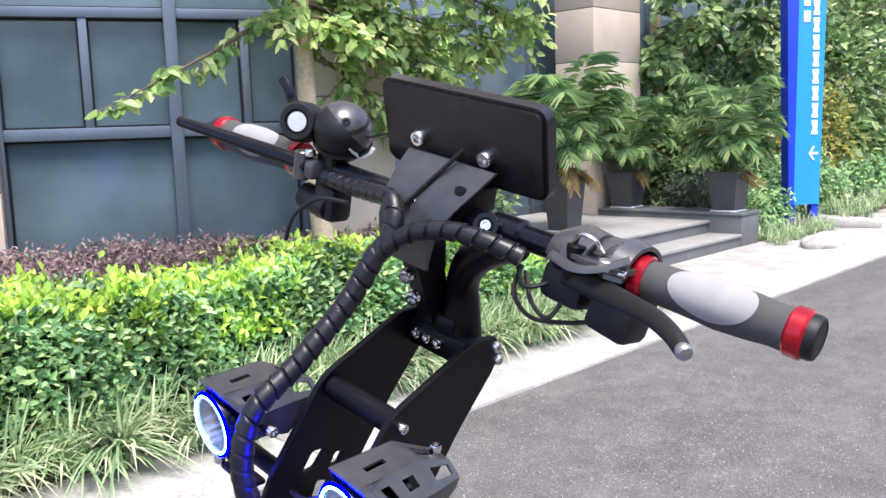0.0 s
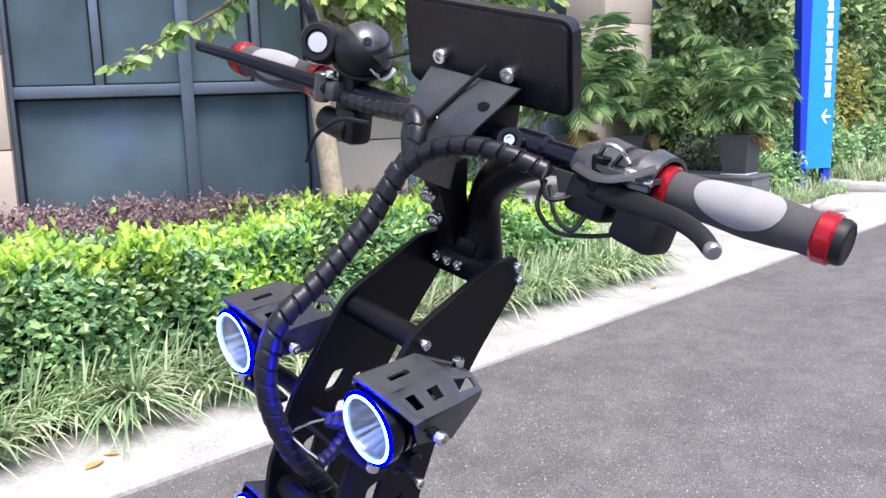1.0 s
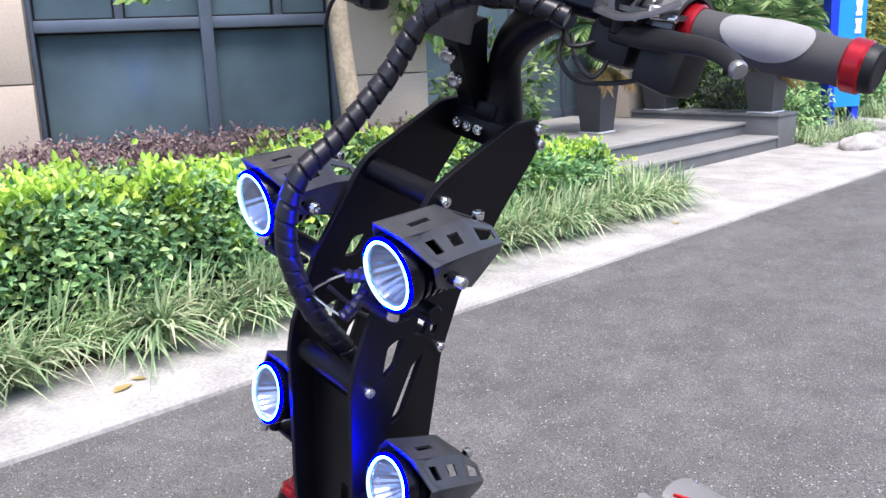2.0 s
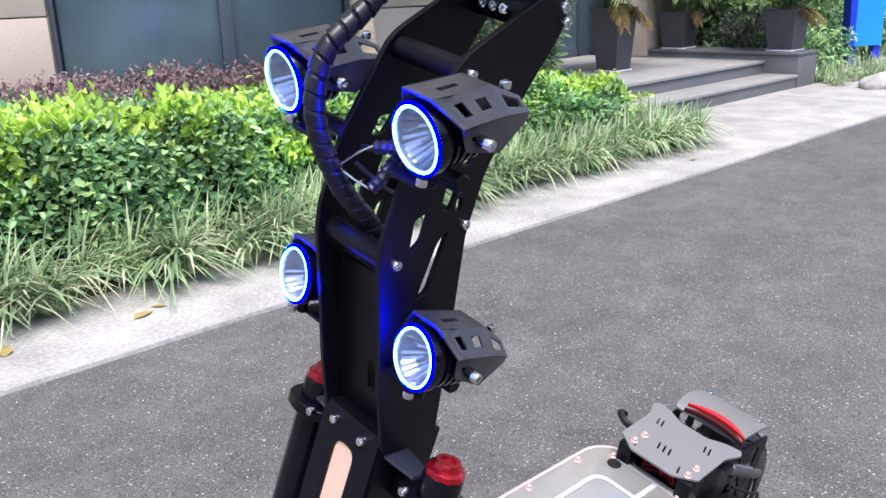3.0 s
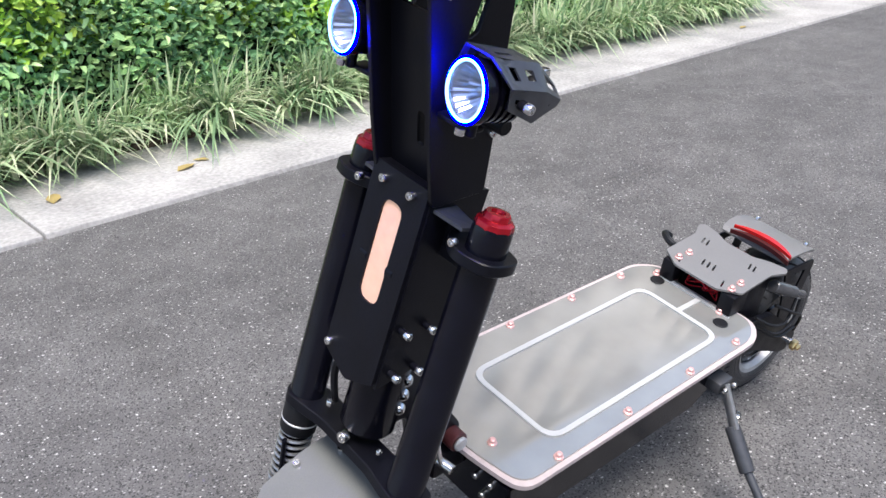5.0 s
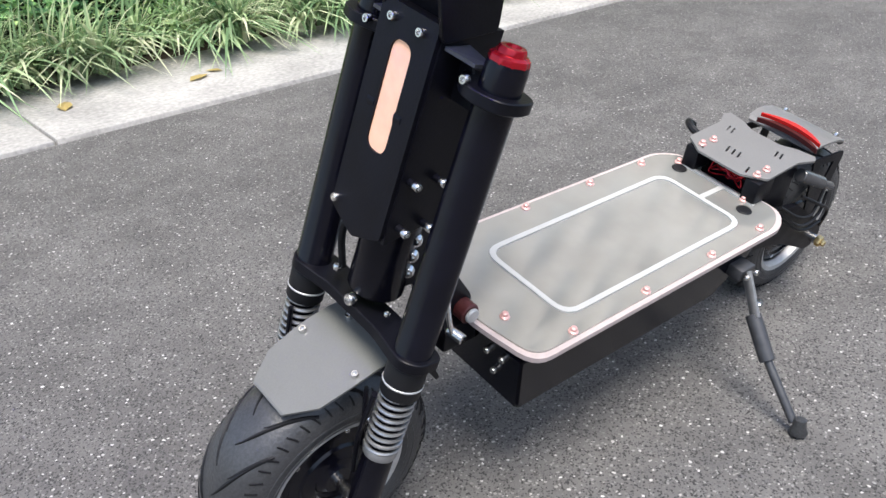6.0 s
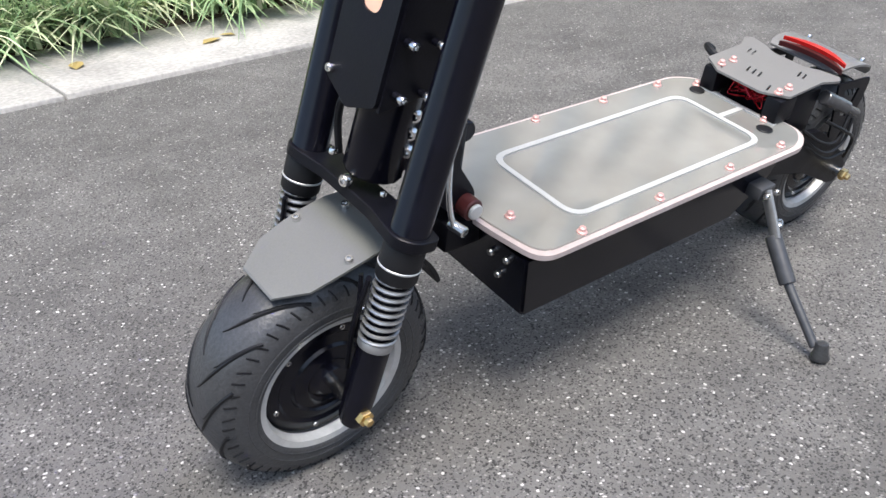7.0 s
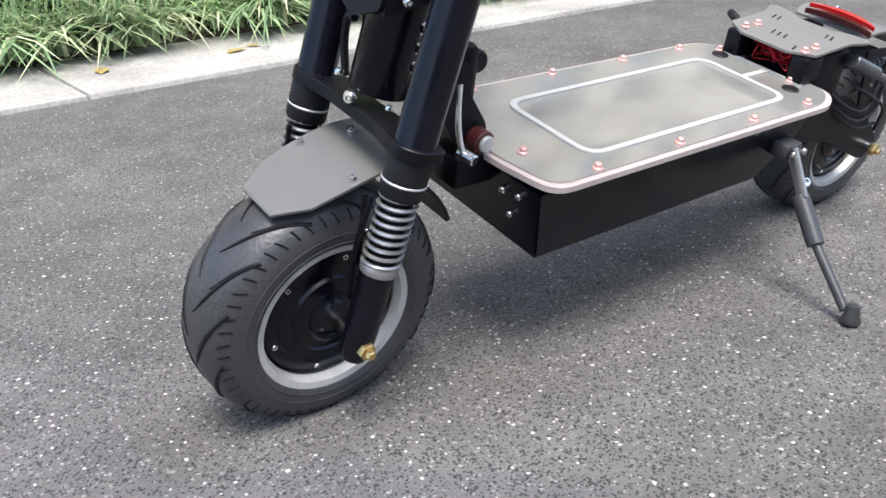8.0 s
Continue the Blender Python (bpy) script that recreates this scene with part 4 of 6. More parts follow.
# ---- wheels
def wheel(name, c, label):
    bm = bmesh.new()
    R, w = 0.165, 0.057
    prof = []
    for k in range(25):
        a = math.pi * (k / 24 - 0.5)
        # rounded crown, full shoulders, bead at the rim
        y = w * math.copysign(abs(math.sin(a)) ** 0.85, math.sin(a))
        r = 0.108 + 0.057 * abs(math.cos(a)) ** 0.62
        prof.append((r, y))
    prof = [(0.1, -0.046), (0.104, -0.053)] + prof + [(0.104, 0.053), (0.1, 0.046)]
    lathe(bm, prof, c, (0, 1, 0), 72)
    tyre = part("wheel", bm, RUBBER, scooter, label, 50)
    tyre.name = name
    # tread: long slanted ribs from the crown to the shoulder, a shorter one between each pair
    def on_tyre(y, a, lift=0.0002):
        cc = math.asin(min(1, abs(y) / w) ** (1 / 0.85))
        r = 0.108 + 0.057 * abs(math.cos(cc)) ** 0.62 + lift
        return Vector(c) + Vector((r * math.cos(a), y, r * math.sin(a)))

    # half-buried ribs, not cuts: the grooves' shade is put into their black
    bm = bmesh.new()
    for k in range(13):
        a0 = 2 * math.pi * k / 13
        for sgn in (-1, 1):
            off = 0.24 if sgn > 0 else 0.0
            for y0, y1, da, d0 in ((0.004, 0.049, 0.62, 0.0), (0.02, 0.047, 0.34, 0.24)):
                pts = [on_tyre(sgn * (y0 + (y1 - y0) * t), a0 + off + d0 - da * t ** 1.25) for t in (j / 9 for j in range(10))]
                sweep(bm, pts, 0.0019, 5, lambda q, a: 0.0008 + 0.0016 * min(1.0, q / 0.03))
    tagged(part("tread_groove_shade", bm, BLACK_MATT, tyre), kind="stuff")
    # shoulder notches likewise: black ribs carry the shade
    bm = bmesh.new()
    for k in range(52):
        a = 2 * math.pi * k / 52
        for sgn in (-1, 1):
            sweep(bm, [on_tyre(sgn * y, a + (0.05 if k % 2 else 0.03) * (0.0535 - y) / 0.008, 0.0003) for y in (0.0455, 0.049, 0.052, 0.0535)], 0.0014, 4)
    tagged(part("shoulder_groove_shade", bm, BLACK_MATT, tyre), kind="stuff")
    # moulded rings on the side wall
    for sgn in (-1, 1):
        bm = bmesh.new()
        for r_, y_ in ((0.1235, 0.0562), (0.112, 0.0566)):
            sweep(bm, [Vector(c) + Vector((r_ * math.cos(2 * math.pi * q / 64), sgn * y_, r_ * math.sin(2 * math.pi * q / 64))) for q in range(65)], 0.0011, 5)
        part("side_ring", bm, RUBBER, tyre)
    bm = bmesh.new()
    lathe(bm, [(0.0925, -0.040), (0.0965, -0.052), (0.105, -0.054), (0.1065, -0.05), (0.1, -0.03), (0.1, 0.03), (0.1065, 0.05), (0.105, 0.054), (0.0965, 0.052), (0.0925, 0.040)], c, (0, 1, 0), 64)
    part("rim", bm, ALU, tyre, "bare aluminium rim")
    bm = bmesh.new()
    side = [(0.0, 0.05), (0.02, 0.05), (0.024, 0.046), (0.03, 0.043), (0.034, 0.046), (0.038, 0.043), (0.05, 0.041), (0.053, 0.044), (0.056, 0.04), (0.07, 0.038), (0.074, 0.041), (0.09, 0.038), (0.094, 0.034)]
    lathe(bm, [(r, -h) for r, h in side] + [(r, h) for r, h in reversed(side)], c, (0, 1, 0), 48)
    hub = part("hub_motor", bm, BLACK_SATIN, tyre, "black hub motor with turned rings")
    for k in range(6):
        a = 2 * math.pi * k / 6 + 0.3
        bolt(BOLT_SMALL, Vector(c) + Vector((0.08 * math.cos(a), -0.038, 0.08 * math.sin(a))), (0, -1, 0), tyre)
    return tyre


fw = wheel("front_wheel", AXLE, "fat black rubber tyre with slanted tread on a bare aluminium rim")
rw = wheel("rear_wheel", REAR, "fat black rubber tyre with slanted tread on a bare aluminium rim")

# ---- fork legs
for s in (-1, 1):
    y = 0.108 if s > 0 else -0.103
    bm = bmesh.new()
    lathe(bm, [(0, 0.245), (0.024, 0.245), (0.025, 0.248), (0.025, 0.255), (0.0235, 0.258), (0.0232, 0.575), (0.0232, 0.61), (0.0222, 0.618), (0.0, 0.618)], on_fork(0, y), UP, 32)
    leg = part("fork_leg", bm, BLACK_SATIN, scooter, "glossy black fork tube")
    bm = bmesh.new()
    lathe(bm, [(0, 0.612), (0.0205, 0.612), (0.0217, 0.6155), (0.022, 0.619), (0.021, 0.624), (0.0185, 0.626), (0.0155, 0.6265), (0.015, 0.631), (0.0135, 0.6335), (0.0085, 0.634), (0.0075, 0.631), (0.0, 0.631)], on_fork(0, y), UP, 60)
    for v in bm.verts:
        foot = on_fork((v.co - on_fork(0, y)).dot(UP), y)
        d = frame_along(UP).inverted() @ (v.co - foot)
        v.co = foot + (v.co - foot) * (1 + 0.02 * math.cos(10 * math.atan2(d.y, d.x)))
    part("cap", bm, RED, leg, "red anodised cap")
    bm = bmesh.new()
    lathe(bm, [(0, 0.194), (0.0235, 0.194), (0.0255, 0.198), (0.0255, 0.243), (0.0245, 0.246), (0, 0.246)], on_fork(0, y), UP, 32)
    part("collar", bm, BLACK_MATT, leg)
    bm = bmesh.new()
    lathe(bm, [(0.0255, 0.2112), (0.0262, 0.212), (0.0262, 0.2135), (0.0255, 0.2142)], on_fork(0, y), UP, 32)
    part("collar_line", bm, ALU, leg)
    # spring between collar and slider
    bm = bmesh.new()
    pts = [on_fork(0.108 + 0.088 * k / 144, 0) + Vector((0, y, 0)) + 0.0215 * (math.cos(k / 144 * 2 * math.pi * 8.5) * Vector((0, 1, 0)) + math.sin(k / 144 * 2 * math.pi * 8.5) * FWD) for k in range(145)]
    sweep(bm, pts, 0.0026, 6)
    part("spring", bm, SPRING, leg, "bright steel coil spring")
    bm = bmesh.new()
    rod(bm, on_fork(0.09, y), on_fork(0.2, y), 0.0175, 20)
    part("inner_tube", bm, BLACK, leg)
    bm = bmesh.new()
    lathe(bm, [(0, 0.098), (0.022, 0.098), (0.0225, 0.1), (0.0225, 0.108), (0.0215, 0.11), (0, 0.11)], on_fork(0, y), UP, 28)
    part("spring_seat", bm, SPRING, leg)
    bm = bmesh.new()
    lathe(bm, [(0, -0.022), (0.015, -0.022), (0.019, -0.012), (0.0205, 0.02), (0.0205, 0.098), (0, 0.098)], on_fork(0, y), UP, 24)
    part("slider", bm, BLACK_SATIN, leg)
    bm = bmesh.new()
    rod(bm, AXLE + Vector((0, s * 0.048, 0)), AXLE + Vector((0, s * 0.116, 0)), 0.009, 16)
    part("axle", bm, STEEL, leg)
    bolt(NUT_BRASS, AXLE + Vector((0, s * 0.119, 0)), (0, s, 0), leg, "brass axle nut")
    # brake hose stay beside the leg
    bm = bmesh.new()
    sweep(bm, smooth_path([on_fork(0.19, y - s * 0.012, 0.028), on_fork(0.12, y - s * 0.02, 0.024), on_fork(0.05, y - s * 0.024, 0.01)], 6), 0.006, 8, flat=0.6)
    part("stay", bm, BLACK, leg)

# two small bright clips that hold the brake hose
for bx, bz in ((0.0249, 0.301), (0.03, 0.2779)):
    bm = bmesh.new()
    sweep(bm, [Vector((bx, -0.085, bz)) + 0.0048 * Vector((math.cos(a), 0.15, math.sin(a))) for a in (2 * math.pi * k / 16 for k in range(17))], 0.0012, 6)
    part("hose_clip", bm, STEEL, scooter, "bright wire clip")

# ---- lower fork crown
bm = bmesh.new()
out = rounded([(-0.128, -0.028), (-0.085, -0.034), (-0.05, -0.03), (0.05, -0.03), (0.085, -0.034), (0.13, -0.026), (0.134, 0.012), (0.115, 0.03), (0.088, 0.026), (0.05, 0.018), (-0.05, 0.018), (-0.088, 0.026), (-0.115, 0.03), (-0.134, 0.012)], 0.012)
plate(bm, out, [], 0.015, axes(on_fork(0.258), (0, -1, 0), FWD), 0.0012)
crown = part("fork_crown", bm, BLACK, scooter, "black plate that joins the two fork legs")
bolt(BOLT_BIG, on_fork(0.266, 0.0, 0.018), FWD, crown)
bolt(BOLT, on_fork(0.273, 0.056, 0.004), UP, crown)
bolt(BOLT_SMALL, on_fork(0.273, -0.05, 0.004), UP, crown)

# ---- steering tube
bm = bmesh.new()
lathe(bm, [(0, 0.274), (0.033, 0.274), (0.036, 0.279), (0.036, 0.47), (0.034, 0.475), (0, 0.475)], on_fork(0, 0.003, -0.017), UP, 36)
part("steering_tube", bm, BLACK_SATIN, scooter, "thick black steering tube")
bm = bmesh.new()
sweep(bm, smooth_path([on_fork(0.27, 0.062, -0.01), on_fork(0.31, 0.066, 0.0), on_fork(0.34, 0.058, 0.008), on_fork(0.345, 0.04, 0.012)], 8), 0.005, 8)
part("hose", bm, BLACK_MATT, scooter)

# ---- neck: front plate with the amber strip, side cheeks with long bolts
NY = 0.008
bm = bmesh.new()
w = 0.047
out = rounded([(-w, 0.375), (0.0, 0.355), (w, 0.375), (w, 0.628), (-w, 0.628)], 0.006)
plate(bm, out, [slot(0.0, 0.529, 0.034, 0.128, 8)], 0.006, axes(on_fork(0, NY, 0.035), (0, -1, 0), UP))
neck = part("neck_cover", bm, BLACK, scooter, "black neck cover with a lit amber slot")
bm = bmesh.new()
plate(bm, slot(0.0, 0.529, 0.0336, 0.1276, 8), [], 0.004, axes(on_fork(0, NY, 0.0345), (0, -1, 0), UP))
part("light_strip", bm, AMBER_GLOW, neck, "glowing amber strip")
for yy in (0.024, -0.024):
    bolt(BOLT, on_fork(0.612, NY + yy, 0.041), FWD, neck)
bolt(BOLT, on_fork(0.385, NY + 0.04, 0.041), FWD, neck)
for s in (-1, 1):
    bm = bmesh.new()
    plate(bm, [(-0.035, 0.37), (0.048, 0.4), (0.05, 0.628), (-0.035, 0.628)], [], 0.005, axes(on_fork(0, NY + s * 0.047 + 0.0025), -FWD, UP))
    part("neck_cheek", bm, BLACK, scooter)
bm = bmesh.new()
plate(bm, rounded([(-0.047, -0.035), (0.047, -0.035), (0.047, 0.05), (-0.047, 0.05)], 0.003), [], 0.004, axes(on_fork(0.624, NY), (0, -1, 0), -FWD))
part("neck_top", bm, BLACK, scooter)
for bx, bz in ((0.0888, 0.6077), (0.1262, 0.6012), (0.078, 0.5486), (0.113, 0.5439)):
    bm = bmesh.new()
    rod(bm, (bx, -0.025, bz), (bx, -0.053, bz), 0.0046, 12)
    pin = part("long_bolt", bm, BLACK, neck)
    bolt(BOLT, (bx, -0.053, bz), (0, -1, 0), pin)
# rear cheek with three bolts, down to the folding hinge
bm = bmesh.new()
for yy in (-0.008, 0.04):
    plate(bm, rounded([(0.085, 0.68), (0.085, 0.45), (0.105, 0.43), (0.135, 0.43), (0.19, 0.345), (0.24, 0.335), (0.238, 0.362), (0.205, 0.41), (0.208, 0.436), (0.192, 0.455), (0.165, 0.46), (0.155, 0.68)], 0.01), [], 0.012, axes((0, yy, 0), (1, 0, 0), (0, 0, 1)))
arm = part("hinge_arm", bm, BLACK, scooter, "black cheek plates down to the folding hinge")
for k in range(3):
    bolt(BOLT_BIG, (0.121 - 0.004 * k, -0.027, 0.507 - 0.022 * k), (-0.75, -0.66, 0.0), arm)
bm = bmesh.new()
lathe(bm, [(0, -0.022), (0.0135, -0.022), (0.0155, -0.019), (0.0155, 0.019), (0.0135, 0.022), (0, 0.022)], (0.2448, 0.038, 0.4283), (0, 1, 0), 26)
part("hinge_boss", bm, BLACK_SATIN, arm, "round black boss above the hinge")
bm = bmesh.new()
rod(bm, (0.222, -0.04, 0.347), (0.222, 0.06, 0.347), 0.0155, 24)
hinge = part("hinge_barrel", bm, RED_WIRE, scooter, "dark red hinge barrel")
bm = bmesh.new()
rod(bm, (0.222, -0.04, 0.347), (0.222, -0.046, 0.347), 0.011, 20)
part("hinge_pin", bm, ALU, hinge, "pale round pin end")
bm = bmesh.new()
sweep(bm, smooth_path([(0.166, -0.046, 0.44), (0.165, -0.05, 0.405), (0.167, -0.055, 0.375), (0.173, -0.058, 0.352)], 6), 0.0055, 10, flat=0.7)
rod(bm, (0.173, -0.05, 0.352), (0.179, -0.075, 0.349), 0.0075, 14)
part("latch", bm, STEEL, scooter, "bright steel folding latch")
bm = bmesh.new()
box(bm, (0.19, -0.03, 0.28), (0.27, 0.035, 0.325), 0.006)
box(bm, (0.2, 0.0, 0.36), (0.235, 0.05, 0.46), 0.012)
part("hinge_block", bm, BLACK, scooter)

# ---- upper fork clamps
for s in (-1, 1):
    y = 0.108 if s > 0 else -0.103
    bm = bmesh.new()
    out = rounded([(s * -0.058, 0.016), (s * -0.05, -0.01), (s * -0.024, -0.031), (0.0, -0.036), (s * 0.03, -0.026), (s * 0.036, 0.0), (s * 0.03, 0.026), (0.0, 0.036), (s * -0.024, 0.03)], 0.012, 5)
    if s < 0:
        out = list(reversed(out))
    plate(bm, out, [], 0.014, axes(on_fork(0.591 if s > 0 else 0.587, y), (0, 1, 0), -FWD), 0.0012)
    cl = part("fork_clamp", bm, BLACK, scooter, "black clamp ring round the fork leg")
    bolt(BOLT, on_fork(0.59, s * 0.083, 0.03), FWD, cl)
    bm = bmesh.new()
    plate(bm, [(-0.02, 0.0), (0.03, 0.0), (0.03, 0.05), (0.005, 0.05)], [], 0.004, axes(on_fork(0.55, s * 0.06), (0, -s, 0) if s > 0 else (0, 1, 0), UP))
    part("clamp_tab", bm, BLACK, cl)

# pale-edged sheet gusset from the neck to the fork clamp
for s in (-1, 1):
    y = 0.108 if s > 0 else -0.103
    a, b = on_fork(0.604, NY + s * 0.05, 0.03), on_fork(0.602, y - s * 0.02, 0.024)
    bm = bmesh.new()
    tri = [a, b, on_fork(0.602, y - s * 0.018, 0.0), on_fork(0.607, NY + s * 0.05, -0.004)]
    lo, hi = [bm.verts.new(p) for p in tri], [bm.verts.new(p + UP * 0.004) for p in tri]
    bm.faces.new(lo)
    bm.faces.new(hi)
    for k in range(4):
        bm.faces.new((lo[k], lo[(k + 1) % 4], hi[(k + 1) % 4], hi[k]))
    part("clamp_gusset", bm, LAMP_GREY, scooter, "satin grey sheet gusset beside the fork clamp", 0)

# ---- folding stem: two side plates with cut-outs
SIDE = [(0.112, 0.765), (0.100, 0.84), (0.090, 0.93), (0.081, 1.0), (0.083, 1.03), (0.104, 1.10), (0.152, 1.185), (0.165, 1.196), (0.25, 1.24), (0.287, 1.243), (0.296, 1.222), (0.29, 1.205), (0.252, 1.15), (0.21, 1.075), (0.194, 1.01), (0.193, 0.93), (0.191, 0.815), (0.189, 0.765)]
HOLES = [
    rounded([(0.121, 1.04), (0.118, 1.006), (0.132, 1.016), (0.139, 1.046)], 0.004, 2),
    rounded([(0.134, 0.95), (0.148, 0.956), (0.168, 1.02), (0.155, 1.01)], 0.004, 2),
    rounded([(0.16, 1.075), (0.153, 1.045), (0.166, 1.04), (0.176, 1.07)], 0.004, 2),
    slot(0.178, 1.045, 0.008, 0.014, 3),
    rounded([(0.15, 1.11), (0.14, 1.09), (0.155, 1.09), (0.168, 1.11)], 0.004, 2),
    rounded([(0.18, 1.1), (0.175, 1.086), (0.186, 1.086), (0.192, 1.1)], 0.003, 2),
]
for yy, far in ((-0.039, False), (0.057, True)):
    bm = bmesh.new()
    plate(bm, rounded(SIDE, 0.008, 3), HOLES, 0.0065, axes((0, yy, 0), (1, 0, 0), (0, 0, 1)), 0.0009)
    sp = part("stem_plate", bm, BLACK, scooter, "cut-out black side plate of the stem")
    s = 1 if far else -1
    yb = yy if far else yy - 0.0065
    for bx, bz in ((0.1, 1.0), (0.187, 1.023), (0.168, 1.177), (0.291, 1.217), (0.285, 1.232), (0.185, 0.84)):
        bolt(BOLT, (bx, yb, bz), (0, s, 0), sp)
for (bx, bz), r in (((0.1, 1.0), 0.0115), ((0.168, 1.177), 0.012), ((0.187, 1.023), 0.009), ((0.185, 0.84), 0.009)):
    bm = bmesh.new()
    rod(bm, (bx, -0.039, bz), (bx, 0.0505, bz), r, 20)
    part("spacer", bm, BLACK, scooter, "black round spacer between the stem plates")
bm = bmesh.new()
plate(bm, [(0.0, -0.036), (0.0, 0.049), (0.2, 0.049), (0.2, -0.036)], [rounded([(0.05, -0.008), (0.09, -0.008), (0.09, 0.004), (0.05, 0.004)], 0.004, 2)], 0.004, axes((0.135, 0, 0.77), Vector((-0.1, 0, 1)), (0, 1, 0)))
part("stem_web", bm, BLACK, scooter)

# ---- stem head: cross block, post, handlebar clamp, display bracket
bm = bmesh.new()
box(bm, (0.262, -0.036, 1.205), (0.296, 0.05, 1.232), 0.004)
box(bm, (0.262, -0.01, 1.225), (0.3, 0.045, 1.25), 0.006)
head = part("stem_head", bm, BLACK, scooter)
for yy in (0.036, 0.021, 0.006):
    bolt(BOLT, (0.262, yy, 1.220), (-1, 0, 0.1), head)
bolt(BOLT_SMALL, (0.27, 0.026, 1.25), (0, 0, 1), head)
bolt(BOLT_SMALL, (0.27, 0.008, 1.25), (0, 0, 1), head)
bm = bmesh.new()
sweep(bm, smooth_path([(0.285, 0.0, 1.228), (0.283, 0.002, 1.262), (0.276, -0.002, 1.29), (0.268, -0.018, 1.315), (0.26, -0.045, 1.337), (0.253, -0.075, 1.352)], 8), 0.019, 20, lambda q, a: 0.0225 - 0.006 * min(1, q / 0.05) + 0.003 * max(0, min(1, (q - 0.07) / 0.05)))
part("stem_post", bm, BLACK, scooter, "thick curved black post that bends up to the handlebar")
bm = bmesh.new()
plate(bm, rounded([(0.222, 1.31), (0.262, 1.235), (0.285, 1.225), (0.285, 1.25), (0.268, 1.29), (0.262, 1.33)], 0.008), [], 0.02, axes((0, 0.036, 0), (1, 0, 0), (0, 0, 1)))
post = part("post_cheek", bm, BLACK, scooter)
bolt(BOLT_BIG, (0.227, 0.026, 1.292), (-0.85, -0.3, -0.35), post)
bolt(BOLT_BIG, (0.238, 0.024, 1.268), (-0.85, -0.3, -0.35), post)
bm = bmesh.new()
rows = [((0.213, 1.308), -0.008, 0.05), ((0.211, 1.318), -0.01, 0.054), ((0.207, 1.346), -0.018, 0.056), ((0.213, 1.37), -0.032, 0.058), ((0.227, 1.392), -0.044, 0.059), ((0.241, 1.408), -0.05, 0.06)]
vs = []
for (xx, zz), y0, y1 in rows:
    vs.append([bm.verts.new((xx + dx, yy, zz)) for dx, yy in ((0, y0), (0, y1), (0.004, y1), (0.004, y0))])
for a, b in zip(vs, vs[1:]):
    for i in range(4):
        bm.faces.new((a[i], a[(i + 1) % 4], b[(i + 1) % 4], b[i]))
bm.faces.new(vs[0])
bm.faces.new(vs[-1])
part("display_bracket", bm, LAMP_GREY, scooter, "curved satin black sheet bracket")
# display housing, its back to the road ahead
DISP = Matrix.Translation((0.256, 0.004, 1.432)) @ pose(0, 0, 0, 0, -17, 0) @ pose(0, 0, 0, 0, 0, 3)
bm = bmesh.new()
plate(bm, rounded([(-0.098, -0.043), (0.098, -0.043), (0.098, 0.043), (-0.098, 0.043)], 0.015, 6), [], 0.02, DISP @ axes((0.01, 0, 0), (0, -1, 0), (0, 0, 1)))
bmesh.ops.bevel(bm, geom=[e for e in bm.edges if len(e.link_faces) == 2 and e.calc_face_angle(0) > 1.2], offset=0.004, segments=2, affect="EDGES")
disp = part("display", bm, DISPLAY_BLACK, scooter, "black flat display housing seen from behind")
for yy, zz in ((0.047, -0.008), (-0.034, -0.012)):
    bolt(BOLT_BIG, DISP @ Vector((-0.0105, yy, zz)), DISP.to_3x3() @ Vector((-1, 0, 0)), disp)

# ---- handlebar
BL, BR = Vector((0.213, 0.36, 1.366)), Vector((0.266, -0.352, 1.358))


def on_bar(y):
    return BL.lerp(BR, (0.36 - y) / 0.712)


bm = bmesh.new()
rod(bm, on_bar(0.35), on_bar(-0.34), 0.0114, 20)
rod(bm, on_bar(-0.055), on_bar(-0.09), 0.0148, 22, 0.003)
bar = part("handlebar", bm, BLACK_SATIN, scooter, "straight black handlebar")
bm = bmesh.new()
box(bm, (-0.02, -0.028, -0.02), (0.022, 0.028, 0.02), 0.006, Matrix.Translation(on_bar(0.0)))
box(bm, (-0.018, -0.034, 0.004), (0.03, -0.02, 0.03), 0.004, Matrix.Translation(on_bar(0.0)))
clampb = part("bar_clamp", bm, BLACK, scooter)
for yy in (-0.02, 0.02):
    bolt(BOLT, on_bar(yy) + Vector((-0.02, 0, 0.004)), (-1, 0, 0), clampb)
bm = bmesh.new()
lathe(bm, [(0, -0.004), (0.0115, -0.004), (0.0125, 0.0), (0.0125, 0.006), (0.011, 0.009), (0.007, 0.009), (0.006, 0.006), (0, 0.006)], (0.228, -0.06, 1.364), (-0.75, -0.5, 0.35), 22)
boss = part("clamp_boss", bm, BLACK_SATIN, bar, "round black clamp boss with a steel bolt")
bolt(BOLT, Vector((0.228, -0.06, 1.364)) + Vector((-0.75, -0.5, 0.35)).normalized() * 0.005, (-0.75, -0.5, 0.35), boss)
